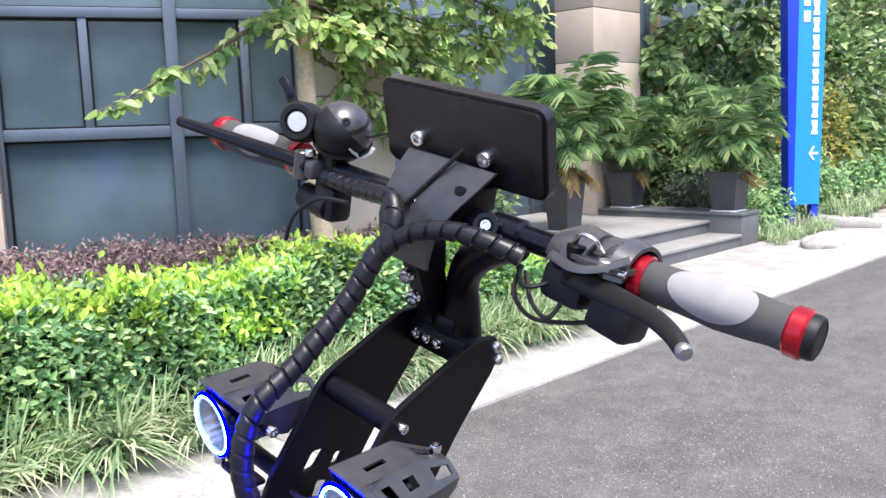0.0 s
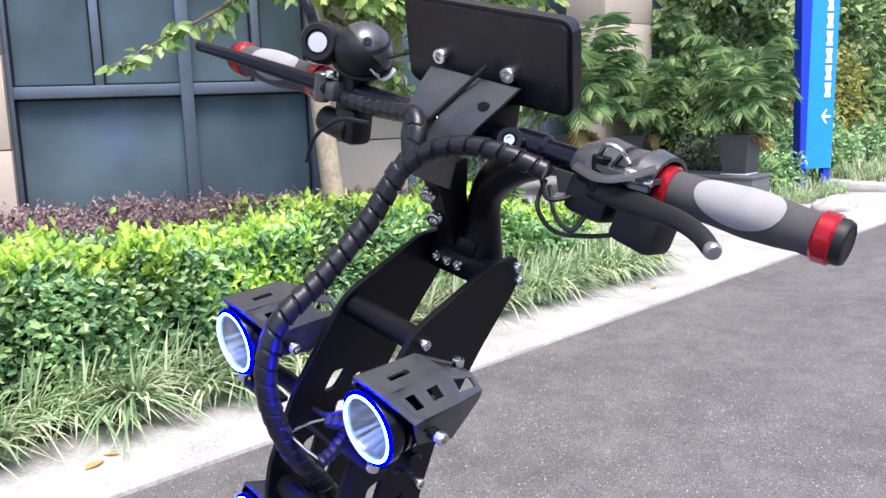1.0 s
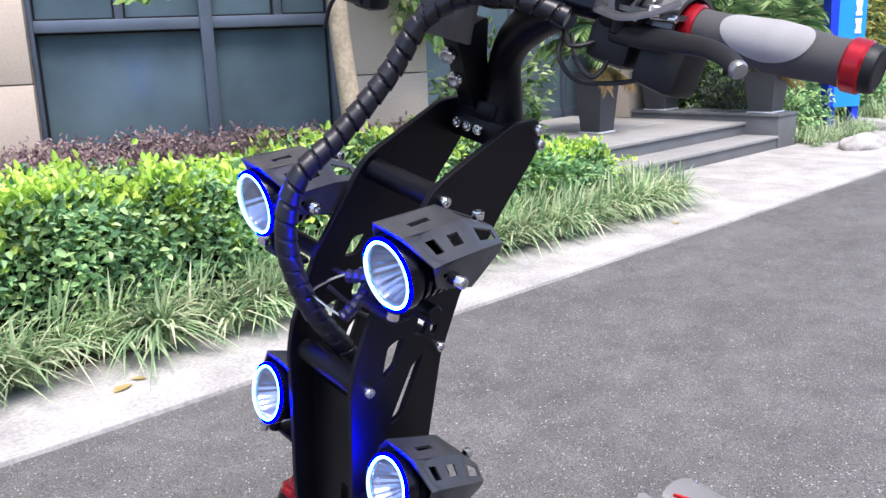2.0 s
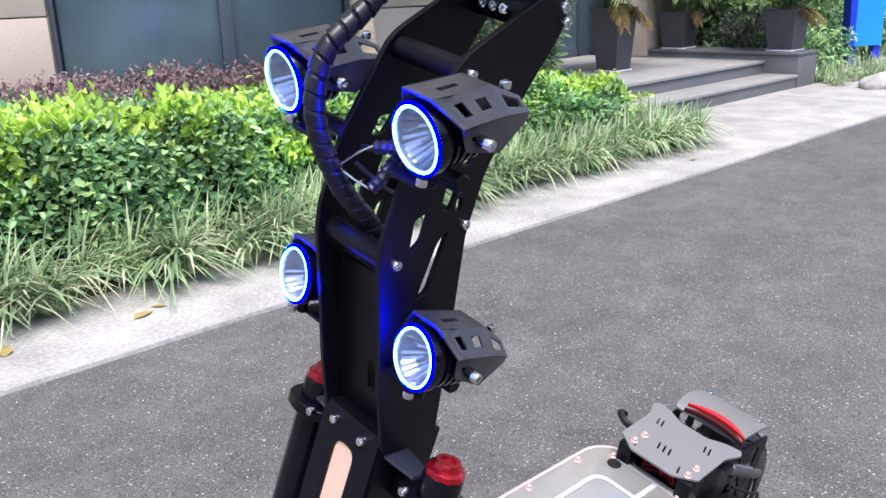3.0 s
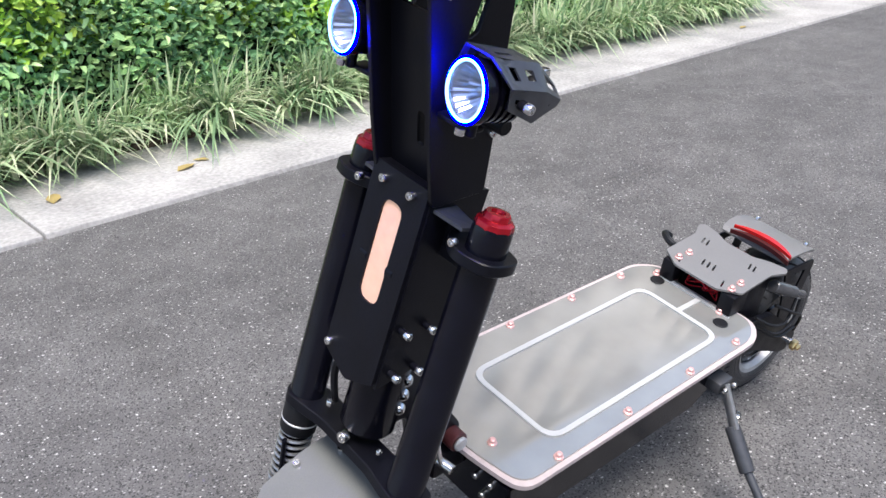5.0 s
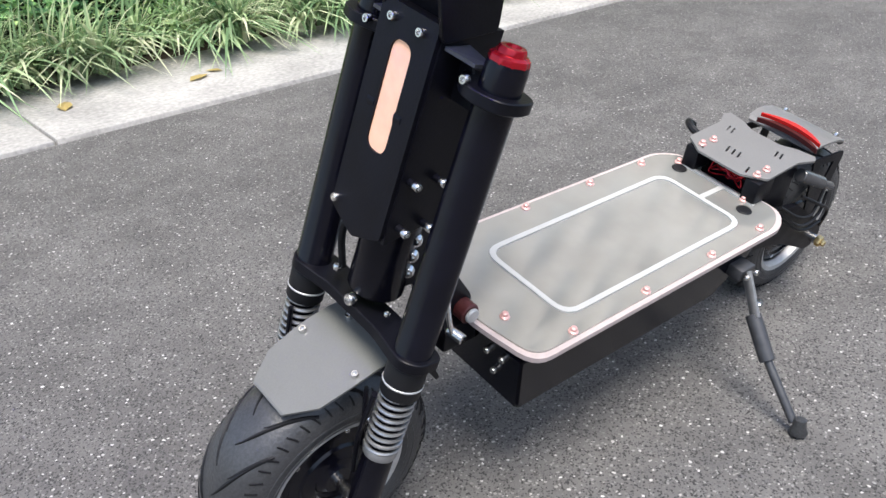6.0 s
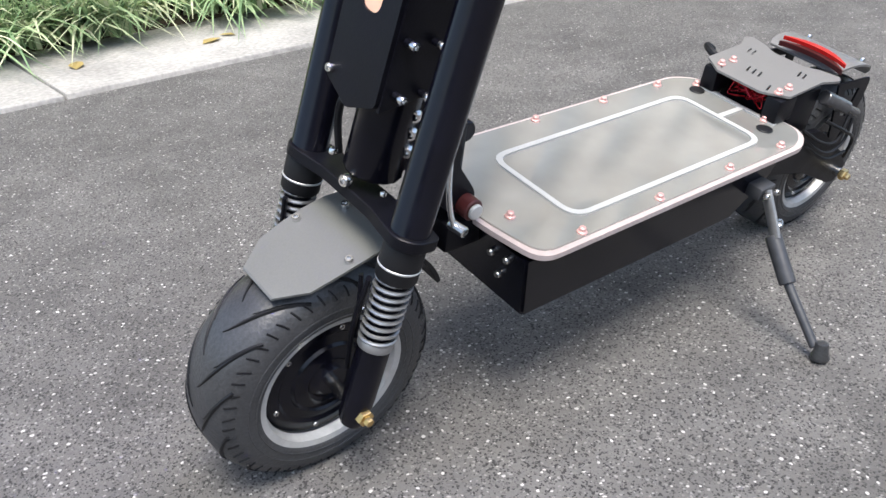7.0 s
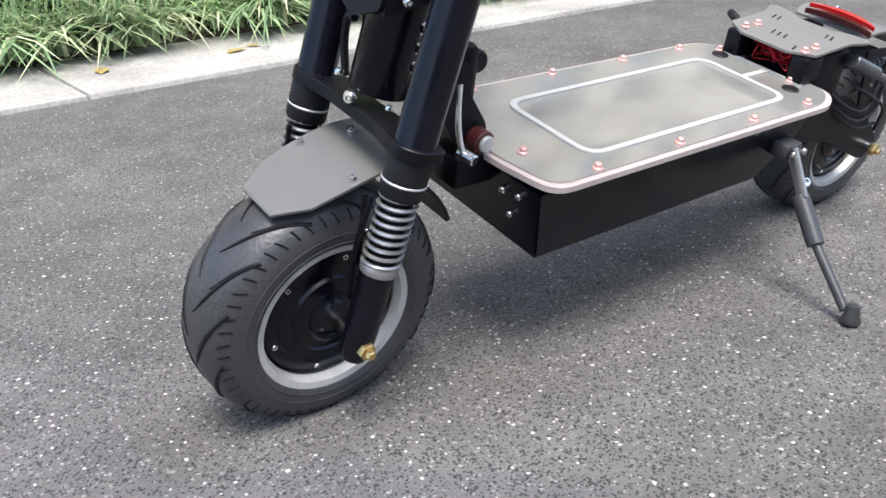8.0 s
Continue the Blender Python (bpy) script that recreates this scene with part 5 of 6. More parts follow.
for s in (-1, 1):
    ax = (on_bar(s * 0.35) - on_bar(0)).normalized()
    o = on_bar(s * 0.208)
    bm = bmesh.new()
    prof = [(0.0, 0.0), (0.0155, 0.0), (0.0165, 0.004), (0.0165, 0.02), (0.0175, 0.042), (0.0192, 0.064), (0.0182, 0.088), (0.0165, 0.106), (0.0178, 0.124), (0.0, 0.124)]
    lathe(bm, prof, o, ax, 32)
    grip = part("grip", bm, FOAM, bar, "dark grey foam grip with a pale oval patch")
    bm = bmesh.new()
    q = frame_along(ax)
    rows = []
    for j in range(25):
        h = 0.024 + 0.07 * (0.5 - 0.5 * math.cos(math.pi * j / 24))
        half = 1.2 * math.sqrt(max(0.0, 1 - math.cos(math.pi * j / 24) ** 2)) + 0.01
        r = np.interp(h, [p[1] for p in prof[1:9]], [p[0] for p in prof[1:9]]) + 0.0007
        mid = math.atan2((q.inverted() @ Vector((-0.6, -0.45, 0.5))).y, (q.inverted() @ Vector((-0.6, -0.45, 0.5))).x)
        rows.append([bm.verts.new(o + q @ Vector((r * math.cos(mid + half * (k / 6 - 1)), r * math.sin(mid + half * (k / 6 - 1)), h))) for k in range(13)])
    for a, b in zip(rows, rows[1:]):
        for k in range(12):
            bm.faces.new((a[k], a[k + 1], b[k + 1], b[k]))
    part("grip_patch", bm, FOAM_PALE, grip, "pale grey oval patch")
    for h0, h1 in ((-0.009, 0.003), (0.116, 0.13)):
        bm = bmesh.new()
        lathe(bm, [(0.0, h0), (0.0175, h0), (0.0192, h0 + 0.002), (0.0192, h1 - 0.002), (0.0175, h1), (0, h1)], o, ax, 28)
        part("lock_ring", bm, RED, grip, "red anodised lock ring")
    bm = bmesh.new()
    lathe(bm, [(0, 0.129), (0.0172, 0.129), (0.0172, 0.1345), (0.0158, 0.1375), (0.0135, 0.1382), (0.013, 0.1376), (0, 0.1376)], o, ax, 28)
    part("end_cap", bm, BLACK_MATT, grip)

# brake levers and their perches
for s, pts in ((-1, [(0.236, -0.15, 1.348), (0.226, -0.176, 1.349), (0.206, -0.219, 1.3535), (0.186, -0.256, 1.3578), (0.17, -0.281, 1.3575), (0.16, -0.2965, 1.3535)]), (1, [(0.208, 0.17, 1.367), (0.2, 0.21, 1.369), (0.184, 0.26, 1.373), (0.172, 0.305, 1.376), (0.165, 0.345, 1.377)])):
    bm = bmesh.new()
    ln = sum((Vector(a) - Vector(b)).length for a, b in zip(pts, pts[1:]))
    sweep(bm, smooth_path(pts, 8), 0.007, 12, lambda q, a: (0.0115 if s < 0 else 0.0095) - (0.0052 if s < 0 else 0.003) * min(1, q / ln), flat=0.7)
    lever = part("brake_lever", bm, BLACK_MATT if s < 0 else BLACK_SATIN, bar, "black brake lever with a worn ball end")
    bm = bmesh.new()
    tip = Vector(pts[-1])
    way = (tip - Vector(pts[-2])).normalized()
    lathe(bm, [(0, -0.003), (0.005, -0.003), (0.0062, 0.0), (0.0062, 0.002), (0.0052, 0.0042), (0.003, 0.0048), (0, 0.0045)], tip, way, 16)
    part("lever_tip", bm, SPRING if s < 0 else BLACK_SATIN, lever, "bare worn ball end")
    bm = bmesh.new()
    c = on_bar(s * 0.155 if s < 0 else 0.178)
    box(bm, (-0.024, -0.022, -0.011), (0.012, 0.022, 0.01), 0.005, Matrix.Translation(c))
    rod(bm, c + Vector((-0.02, 0, -0.014)), c + Vector((-0.02, 0, 0.016)), 0.009, 14)
    perch = part("lever_perch", bm, BLACK if s < 0 else GREY_GLOSS, bar)
    if s < 0:
        # reach screw and pivot bolt beside the lock ring
        for at, d, r_, l_, m_, lab in (((0.222, -0.186, 1.366), (0.1, -1, 0.05), 0.0032, 0.022, STEEL, "steel reach screw"), ((0.22, -0.19, 1.366), (0, 0, 1), 0.006, 0.009, STEEL, "steel pivot bolt")):
            pin = bmesh.new()
            rod(pin, at, Vector(at) + Vector(d).normalized() * l_, r_, 12, 0.0008)
            part("perch_fitting", pin, m_, perch, lab)
    bolt(BOLT, c + Vector((-0.02, -0.012, 0.0 if s < 0 else 0.014)), (0, 0, 1), bar)

# thumb throttle pod and switch box on the near side
c = on_bar(-0.186)
bm = bmesh.new()
lathe(bm, [(0, -0.024), (0.02, -0.024), (0.0225, -0.019), (0.0235, 0.0), (0.021, 0.014), (0.015, 0.021), (0, 0.023)], c + Vector((0.008, 0.006, 0.0)), (0.1, -1, 0.0), 32)
plate(bm, rounded([(-0.034, -0.022), (0.03, -0.02), (0.032, 0.05), (-0.02, 0.055), (-0.036, 0.02)], 0.012), [], 0.004, Matrix.Translation(c + Vector((0, 0, 0.006))))
pod = part("throttle_pod", bm, GREY_GLOSS, bar, "dark grey glossy rounded throttle pod")
# two hooped shells with a dark gap, and the pod's lower lip
for yc, r_, hood in ((-0.145, 0.024, 0.021), (-0.19, 0.025, 0.015)):
    bm = bmesh.new()
    rows = []
    for k in range(13):
        e = math.pi * (0.02 + 0.96 * k / 12)
        rows.append([bm.verts.new((0.254 - q * math.cos(e) * 1.3, yc + dy, 1.358 + q * math.sin(e) * 1.15)) for q, dy in ((r_ - 0.001, -hood), (r_ + 0.0015, 0.0), (r_ - 0.007, hood), (r_ - 0.0085, hood), (r_ - 0.004, -hood))])
    for a, b in zip(rows, rows[1:]):
        for k in range(5):
            bm.faces.new((a[k], a[(k + 1) % 5], b[(k + 1) % 5], b[k]))
    bm.faces.new(rows[0])
    bm.faces.new(rows[-1])
    part("pod_shell", bm, GREY_GLOSS, pod, "hooped grey shell that catches the light")
bm = bmesh.new()
sweep(bm, smooth_path([(0.234, -0.178, 1.376), (0.226, -0.172, 1.386), (0.224, -0.162, 1.387), (0.228, -0.154, 1.378)], 6), 0.0032, 8, flat=0.6)
part("thumb_lever", bm, STEEL, pod, "bright thumb lever")
bm = bmesh.new()
sweep(bm, smooth_path([(0.224, -0.135, 1.363), (0.214, -0.165, 1.362), (0.214, -0.188, 1.368), (0.224, -0.208, 1.38)], 7), 0.0045, 8, flat=0.35)
part("pod_lip", bm, GREY_GLOSS, pod, "thin grey lip along the pod's front")
bm = bmesh.new()
box(bm, (-0.024, -0.036, -0.05), (0.016, 0.006, -0.01), 0.007, Matrix.Translation(c) @ pose(0, 0, 0, 8, 6, 0))
box(bm, (-0.022, 0.016, -0.045), (0.016, 0.062, -0.008), 0.01, Matrix.Translation(c) @ pose(0, 0, 0, 4, 6, 0))
part("switch_box", bm, BLACK_MATT, bar, "black switch box under the bar")
for pts in ([(0.235, -0.1, 1.34), (0.22, -0.107, 1.32), (0.225, -0.124, 1.303), (0.235, -0.15, 1.305), (0.243, -0.175, 1.314), (0.247, -0.195, 1.33)], [(0.235, -0.105, 1.336), (0.222, -0.125, 1.318), (0.222, -0.145, 1.31), (0.238, -0.15, 1.333)], [(0.235, -0.095, 1.34), (0.218, -0.12, 1.33), (0.24, -0.14, 1.34)]):
    bm = bmesh.new()
    sweep(bm, smooth_path(pts, 8), 0.0021, 7)
    part("cable", bm, BLACK_MATT, bar)

# bell-shaped horn and thumb switch on the far side
c = Vector((0.233, 0.15, 1.405))
bm = bmesh.new()
lathe(bm, [(0, -0.03), (0.011, -0.029), (0.02, -0.0245), (0.0265, -0.0155), (0.0295, -0.004), (0.0295, 0.006), (0.0265, 0.0165), (0.018, 0.0245), (0.007, 0.028), (0, 0.0285)], c, (-0.35, -0.3, 0.88), 40)
horn = part("horn", bm, BLACK_MATT, bar, "black dome-shaped horn with a grey upper shell")
bm = bmesh.new()
q = frame_along((-0.35, -0.3, 0.88))
sweep(bm, [c + q @ Vector((0.029 * math.cos(e), 0.029 * math.sin(e), -0.012)) for e in (math.pi * k / 8 for k in range(17))], 0.0025, 6)
part("horn_edge", bm, BLACK_MATT, horn)
bm = bmesh.new()
lathe(bm, [(0.0307 * math.sin(e), 0.0307 * math.cos(e)) for e in (1.35 * k / 12 for k in range(13))] + [(0.0285 * math.sin(1.35), 0.0285 * math.cos(1.35))], c, (0.5, -0.42, 0.75), 36)
part("horn_shell", bm, HORN_SHEEN, horn, "satin upper shell, sky sheen put into its paler grey")
bm = bmesh.new()
sweep(bm, smooth_path([(0.2228, 0.126, 1.3936), (0.231, 0.126, 1.3875), (0.2407, 0.126, 1.383), (0.2494, 0.126, 1.3861), (0.2562, 0.126, 1.3923)], 5), 0.0026, 6, flat=0.5)
part("horn_lip", bm, WHITE_PLASTIC, horn, "pale worn lip of the horn")
bm = bmesh.new()
lathe(bm, [(0, 0.0), (0.0045, 0.0), (0.0045, 0.002), (0.002, 0.0022), (0, 0.0005)], c + Vector((-0.45, -0.62, 0.4)).normalized() * 0.0305, (-0.45, -0.62, 0.4), 14)
part("horn_screw", bm, BLACK_SATIN, horn)
c2 = Vector((0.212, 0.19, 1.407))
bm = bmesh.new()
lathe(bm, [(0, -0.02), (0.018, -0.02), (0.021, -0.014), (0.021, 0.012), (0.018, 0.017), (0.013, 0.017), (0.0125, 0.014), (0, 0.014)], c2, (-0.85, -0.5, 0.15), 28)
knob = part("thumb_switch", bm, BLACK_MATT, bar, "round black switch with a pale badge")
bm = bmesh.new()
lathe(bm, [(0, 0.0145), (0.01, 0.0145), (0.01, 0.016), (0, 0.0165)], c2, (-0.85, -0.5, 0.15), 24)
part("badge", bm, WHITE_PLASTIC, knob, "pale round badge")
bm = bmesh.new()
sweep(bm, smooth_path([c2 + Vector((0.0, 0.008, 0.01)), c2 + Vector((-0.002, 0.016, 0.018)), c2 + Vector((-0.004, 0.022, 0.03)), c2 + Vector((-0.006, 0.032, 0.04))], 6), 0.0055, 8, flat=0.6)
part("switch_paddle", bm, BLACK_SATIN, knob)
bm = bmesh.new()
box(bm, (-0.012, -0.012, -0.035), (0.014, 0.014, 0.04), 0.005, Matrix.Translation(on_bar(0.155)))
box(bm, (-0.016, -0.018, -0.052), (0.014, 0.016, -0.014), 0.008, Matrix.Translation(on_bar(0.15)))
rod(bm, on_bar(0.15) + Vector((-0.006, -0.006, -0.037)), on_bar(0.15) + Vector((-0.008, 0.036, -0.034)), 0.0145, 18)
part("switch_box", bm, BLACK_MATT, bar, "black switch box under the bar")
for pts in ([(0.206, 0.1, 1.345), (0.193, 0.13, 1.342), (0.182, 0.152, 1.32), (0.18, 0.16, 1.292)], [(0.24, 0.12, 1.405), (0.25, 0.09, 1.415), (0.255, 0.05, 1.412)], [(0.2, 0.03, 1.352), (0.214, 0.017, 1.375), (0.228, 0.004, 1.398), (0.242, -0.009, 1.421)]):
    bm = bmesh.new()
    sweep(bm, smooth_path(pts, 8), 0.0022 if pts[0][0] < 0.23 else 0.0013, 7)
    part("cable", bm, BLACK_MATT, bar)


# ---- spiral-wrapped cable harness
def wrapped(pts, r, pitch, label):
    """A bundle in flat spiral wrap: each turn laps a little over the one before, with a dark slit between."""
    path = smooth_path(pts, 46)

    def turn(q, a):
        f = (q / pitch + a / (2 * math.pi)) % 1.0
        return r * (0.82 if f < 0.15 else 0.95 + 0.13 * f)
    bm = bmesh.new()
    sweep(bm, path, r, 18, turn)
    return part("wrapped_cable", bm, WRAP, scooter, label, 40)


wrapped([(0.17, 0.012, 1.327), (0.148, 0.022, 1.277), (0.105, 0.03, 1.224), (0.068, 0.034, 1.19), (0.056, 0.034, 1.153), (0.06, 0.032, 1.113), (0.083, 0.026, 1.06), (0.112, 0.018, 1.022), (0.128, 0.014, 1.0)], 0.0101, 0.0155, "glossy black spiral-wrapped cable bundle")
wrapped([(0.172, 0.014, 1.325), (0.182, 0.012, 1.34), (0.19, 0.017, 1.357), (0.197, 0.032, 1.368), (0.205, 0.065, 1.364), (0.214, 0.11, 1.359), (0.218, 0.15, 1.358)], 0.0088, 0.0155, "glossy black spiral-wrapped cable bundle")
wrapped([(0.168, 0.012, 1.322), (0.178, 0.002, 1.337), (0.188, -0.015, 1.35), (0.2, -0.042, 1.358), (0.212, -0.075, 1.357), (0.226, -0.105, 1.350)], 0.0088, 0.0155, "glossy black spiral-wrapped cable bundle")
for pts in ([(0.112, 0.03, 1.09), (0.105, 0.0, 1.1), (0.11, -0.03, 1.12)], [(0.105, 0.03, 1.075), (0.13, 0.0, 1.05), (0.15, -0.02, 1.06)], [(0.13, -0.02, 1.12), (0.15, -0.03, 1.09), (0.14, -0.03, 1.06), (0.155, -0.03, 1.03)]):
    bm = bmesh.new()
    sweep(bm, smooth_path(pts, 8), 0.003, 7)
    part("cable", bm, WRAP, scooter)


# thin bare wires and two short wrapped leads behind the upper lamps
for pts, r, m in (([(0.078, 0.02, 1.081), (0.082, 0.0, 1.099), (0.085, -0.02, 1.113)], 0.0012, STEEL), ([(0.079, 0.02, 1.077), (0.081, 0.0, 1.073), (0.083, -0.02, 1.071)], 0.0012, STEEL), ([(0.085, -0.02, 1.111), (0.092, -0.032, 1.113), (0.1, -0.046, 1.114), (0.112, -0.058, 1.118)], 0.006, WRAP), ([(0.083, -0.022, 1.071), (0.092, -0.028, 1.085), (0.102, -0.03, 1.099), (0.108, -0.036, 1.106)], 0.006, WRAP)):
    bm = bmesh.new()
    sweep(bm, smooth_path(pts, 8), r, 8, lambda q, a: r * (1 + (0.12 * math.sin(q * 900) if r > 0.004 else 0)))
    part("lead", bm, m, scooter)


# ---- ring lamps in sheet covers
def sheet(bm, corners, window):
    """A four-cornered sheet with one four-cornered window (shares along and across)."""
    a, b, c, d = corners
    u0, u1, v0, v1 = window
    inner = [(a.lerp(b, u)).lerp(d.lerp(c, u), v) for u, v in ((u0, v0), (u1, v0), (u1, v1), (u0, v1))]
    o, i = [bm.verts.new(p) for p in corners], [bm.verts.new(p) for p in inner]
    for k in range(4):
        j = (k + 1) % 4
        bm.faces.new((o[k], o[j], i[j], i[k]))


def headlight(at, pitch, cover_pitch, side, yaw=-8):
    M = Matrix.Translation(at) @ pose(0, 0, 0, 0, pitch, yaw) @ Matrix.Scale(0.9, 4)
    C = Matrix.Translation(at) @ pose(0, 0, 0, 0, cover_pitch, -3) @ Matrix.Scale(0.94, 4)
    bm = bmesh.new()
    fins = []
    for k in range(5):
        fins += [(0.0335, 0.012 + k * 0.009), (0.0335, 0.016 + k * 0.009), (0.028, 0.017 + k * 0.009), (0.028, 0.0205 + k * 0.009)]
    lathe(bm, [(0.029, 0.006), (0.029, 0.0), (0.0355, 0.0), (0.0365, 0.003), (0.0365, 0.01)] + fins + [(0.022, 0.066), (0, 0.068)], (0, 0, 0), (1, 0, 0), 36)
    bmesh.ops.transform(bm, matrix=M, verts=bm.verts[:])
    lamp = part("headlight", bm, BLACK_SATIN, scooter, "finned black lamp with a lit blue-white ring")
    bm = bmesh.new()
    lathe(bm, [(0.0297, -0.001), (0.0302, -0.0026), (0.0325, -0.003), (0.0336, -0.0018), (0.0336, 0.0), (0.0297, 0.0)], (0, 0, 0), (1, 0, 0), 44)
    bmesh.ops.transform(bm, matrix=M, verts=bm.verts[:])
    part("glow_ring", bm, RING_GLOW, lamp, "glowing pale blue ring")
    # thin glowing band added on the black rim for the blue halo
    bm = bmesh.new()
    lathe(bm, [(0.0337, -0.0016), (0.0342, -0.0016), (0.0349, -0.0012), (0.0354, -0.0004), (0.0354, 0.0), (0.0337, 0.0)], (0, 0, 0), (1, 0, 0), 44)
    bmesh.ops.transform(bm, matrix=M, verts=bm.verts[:])
    part("halo_ring", bm, RING_HALO, lamp, "added glowing deep blue band for the lamp's halo")
    bm = bmesh.new()
    lathe(bm, [(0.0296, 0.0), (0.0275, 0.004), (0.025, 0.008), (0.019, 0.016), (0.011, 0.023), (0.006, 0.025), (0.0058, 0.018), (0.004, 0.0145), (0, 0.0135)], (0, 0, 0), (1, 0, 0), 48)
    # petals pressed into the bowl
    for v in bm.verts:
        q = math.hypot(v.co.y, v.co.z)
        if 0.008 < q < 0.028:
            v.co.x += 0.0016 * abs(math.sin(8 * math.atan2(v.co.z, v.co.y)))
    bmesh.ops.transform(bm, matrix=M, verts=bm.verts[:])
    part("reflector", bm, REFLECTOR, lamp, "facetted chrome reflector", 10)
    bm = bmesh.new()
    lathe(bm, [(0, -0.0035), (0.012, -0.003), (0.022, -0.0018), (0.0295, 0.0), (0.0295, 0.0015), (0, 0.0005)], (0, 0, 0), (1, 0, 0), 32)
    bmesh.ops.transform(bm, matrix=M, verts=bm.verts[:])
    lens = part("lens", bm, LENS, lamp, "clear domed lens")
    lens.visible_shadow = False
    # bent sheet cover: an eight-sided hood that tapers to a tip behind the lamp
    bm = bmesh.new()
    for s in (-1, 1):
        T0, T1, T2 = Vector((0.0, s * 0.019, 0.0405)), Vector((0.068, s * 0.019, 0.0405)), Vector((0.112, s * 0.011, 0.017))
        S0, S1, S2 = Vector((0.017, s * 0.0405, 0.018)), Vector((0.07, s * 0.0405, 0.018)), Vector((0.112, s * 0.026, 0.006))
        B0, B1, B2 = Vector((0.022, s * 0.0405, -0.004)), Vector((0.062, s * 0.0405, -0.016)), Vector((0.108, s * 0.027, -0.001))
        C0, C1 = Vector((0.034, s * 0.04, -0.02)), Vector((0.06, s * 0.04, -0.026))
        mid_t, mid_s = T0.lerp(T1, 0.52), S0.lerp(S1, 0.5)
        for q, win in (((T0, mid_t, mid_s, S0), (0.5, 0.8, 0.25, 0.7)), ((mid_t, T1, S1, mid_s), (0.2, 0.6, 0.28, 0.66)), ((T1, T2, S2, S1), (0.2, 0.85, 0.25, 0.72)), ((S1, S2, B2, B1), (0.45, 0.5, 0.45, 0.55)), ((S0, S1, B1, B0), (0.2, 0.4, 0.4, 0.6))):
            sheet(bm, [C @ p for p in q], win)
    for x0, x1, z0, z1, w0, w1, win in ((0.0, 0.068, 0.0405, 0.0405, 0.019, 0.019, (0.34, 0.66, 0.4, 0.58)), (0.068, 0.112, 0.0405, 0.017, 0.019, 0.011, (0.2, 0.7, 0.3, 0.7))):
        sheet(bm, [C @ Vector(p) for p in ((x0, -w0, z0), (x1, -w1, z1), (x1, w1, z1), (x0, w0, z0))], win)
    bmesh.ops.remove_doubles(bm, verts=bm.verts[:], dist=0.0002)
    bmesh.ops.recalc_face_normals(bm, faces=bm.faces[:])
    bmesh.ops.solidify(bm, geom=bm.faces[:], thickness=0.0022)
    cover = part("lamp_cover", bm, LAMP_GREY, lamp, "bent satin grey-black sheet cover with cut-outs")
    for s in (-1, 1):
        bm = bmesh.new()
        rod(bm, C @ Vector((0.036, s * 0.041, 0.004)), C @ Vector((0.036, s * 0.052, 0.004)), 0.0055, 14)
        part("pivot", bm, BLACK, lamp)
        bolt(BOLT, C @ Vector((0.036, s * 0.052, 0.004)), (0, s, 0), lamp)
    bolt(BOLT, C @ Vector((0.104, 0, 0.024)), (0, 0, 1), lamp)
    # stand-off and tab to the stem
    bm = bmesh.new()
    y_in = -0.042 if side < 0 else 0.054
    box(bm, (at[0] + 0.012, min(at[1], y_in), at[2] - 0.05), (at[0] + 0.032, max(at[1], y_in), at[2] - 0.044), 0.002)
    rod(bm, M @ Vector((0.02, 0, -0.03)), M @ Vector((0.02, 0, -0.052)), 0.006, 12)
    rod(bm, (at[0] + 0.05, y_in, at[2] - 0.045), (at[0] + 0.05, at[1] + side * 0.012, at[2] - 0.045), 0.009, 14)
    part("lamp_stay", bm, BLACK, lamp)
    bolt(BOLT, M @ Vector((0.006, 0, -0.043)), (-0.2, 0, -1), lamp)
    return lamp


headlight((0.068, -0.09, 1.144), -9, -8, -1, -3)
headlight((0.068, 0.102, 1.14), -9, -8, 1, -3)
headlight((0.092, -0.094, 0.925), 9, 13, -1)
headlight((0.092, 0.1, 0.924), 9, 13, 1)

# ---- front mudguard: bent grey sheet
bm = bmesh.new()
rows = [(0.095, 0.366, 0.06), (0.06, 0.363, 0.064), (0.03, 0.356, 0.0645), (0.0, 0.347, 0.063), (-0.034, 0.335, 0.059), (-0.068, 0.3235, 0.035), (-0.0705, 0.3215, 0.033)]
vs = []
for xx, zz, hw in rows:
    vs.append([bm.verts.new((xx + dx, sy * hw, zz + dz)) for sy, dx, dz in ((-1, 0, 0), (1, 0, 0), (1, 0.001, -0.003), (-1, 0.001, -0.003))])
for a, b in zip(vs, vs[1:]):
    for i in range(4):
        bm.faces.new((a[i], a[(i + 1) % 4], b[(i + 1) % 4], b[i]))
bm.faces.new(vs[0])
bm.faces.new(vs[-1])
guard = part("front_mudguard", bm, GREY_SHEET, scooter, "bent matt grey sheet mudguard over the front wheel", 12)
for xx, yy, zz in ((0.014, 0.052, 0.351), (0.022, -0.053, 0.3535), (0.07, 0.03, 0.3645)):
    bolt(BOLT, (xx, yy, zz), (-0.3, 0, 1), guard)
bm = bmesh.new()
vs = []
for k in range(9):
    a = radians(62 - 38 * k / 8)
    hw = 0.04 - 0.006 * (k / 8) ** 3
    vs.append([bm.verts.new((AXLE.x + r_ * math.cos(a), sy * hw, AXLE.z + r_ * math.sin(a))) for sy, r_ in ((-1, 0.196), (1, 0.196), (1, 0.19), (-1, 0.19))])
for a, b in zip(vs, vs[1:]):
    for i in range(4):
        bm.faces.new((a[i], a[(i + 1) % 4], b[(i + 1) % 4], b[i]))
bm.faces.new(vs[0])
bm.faces.new(vs[-1])
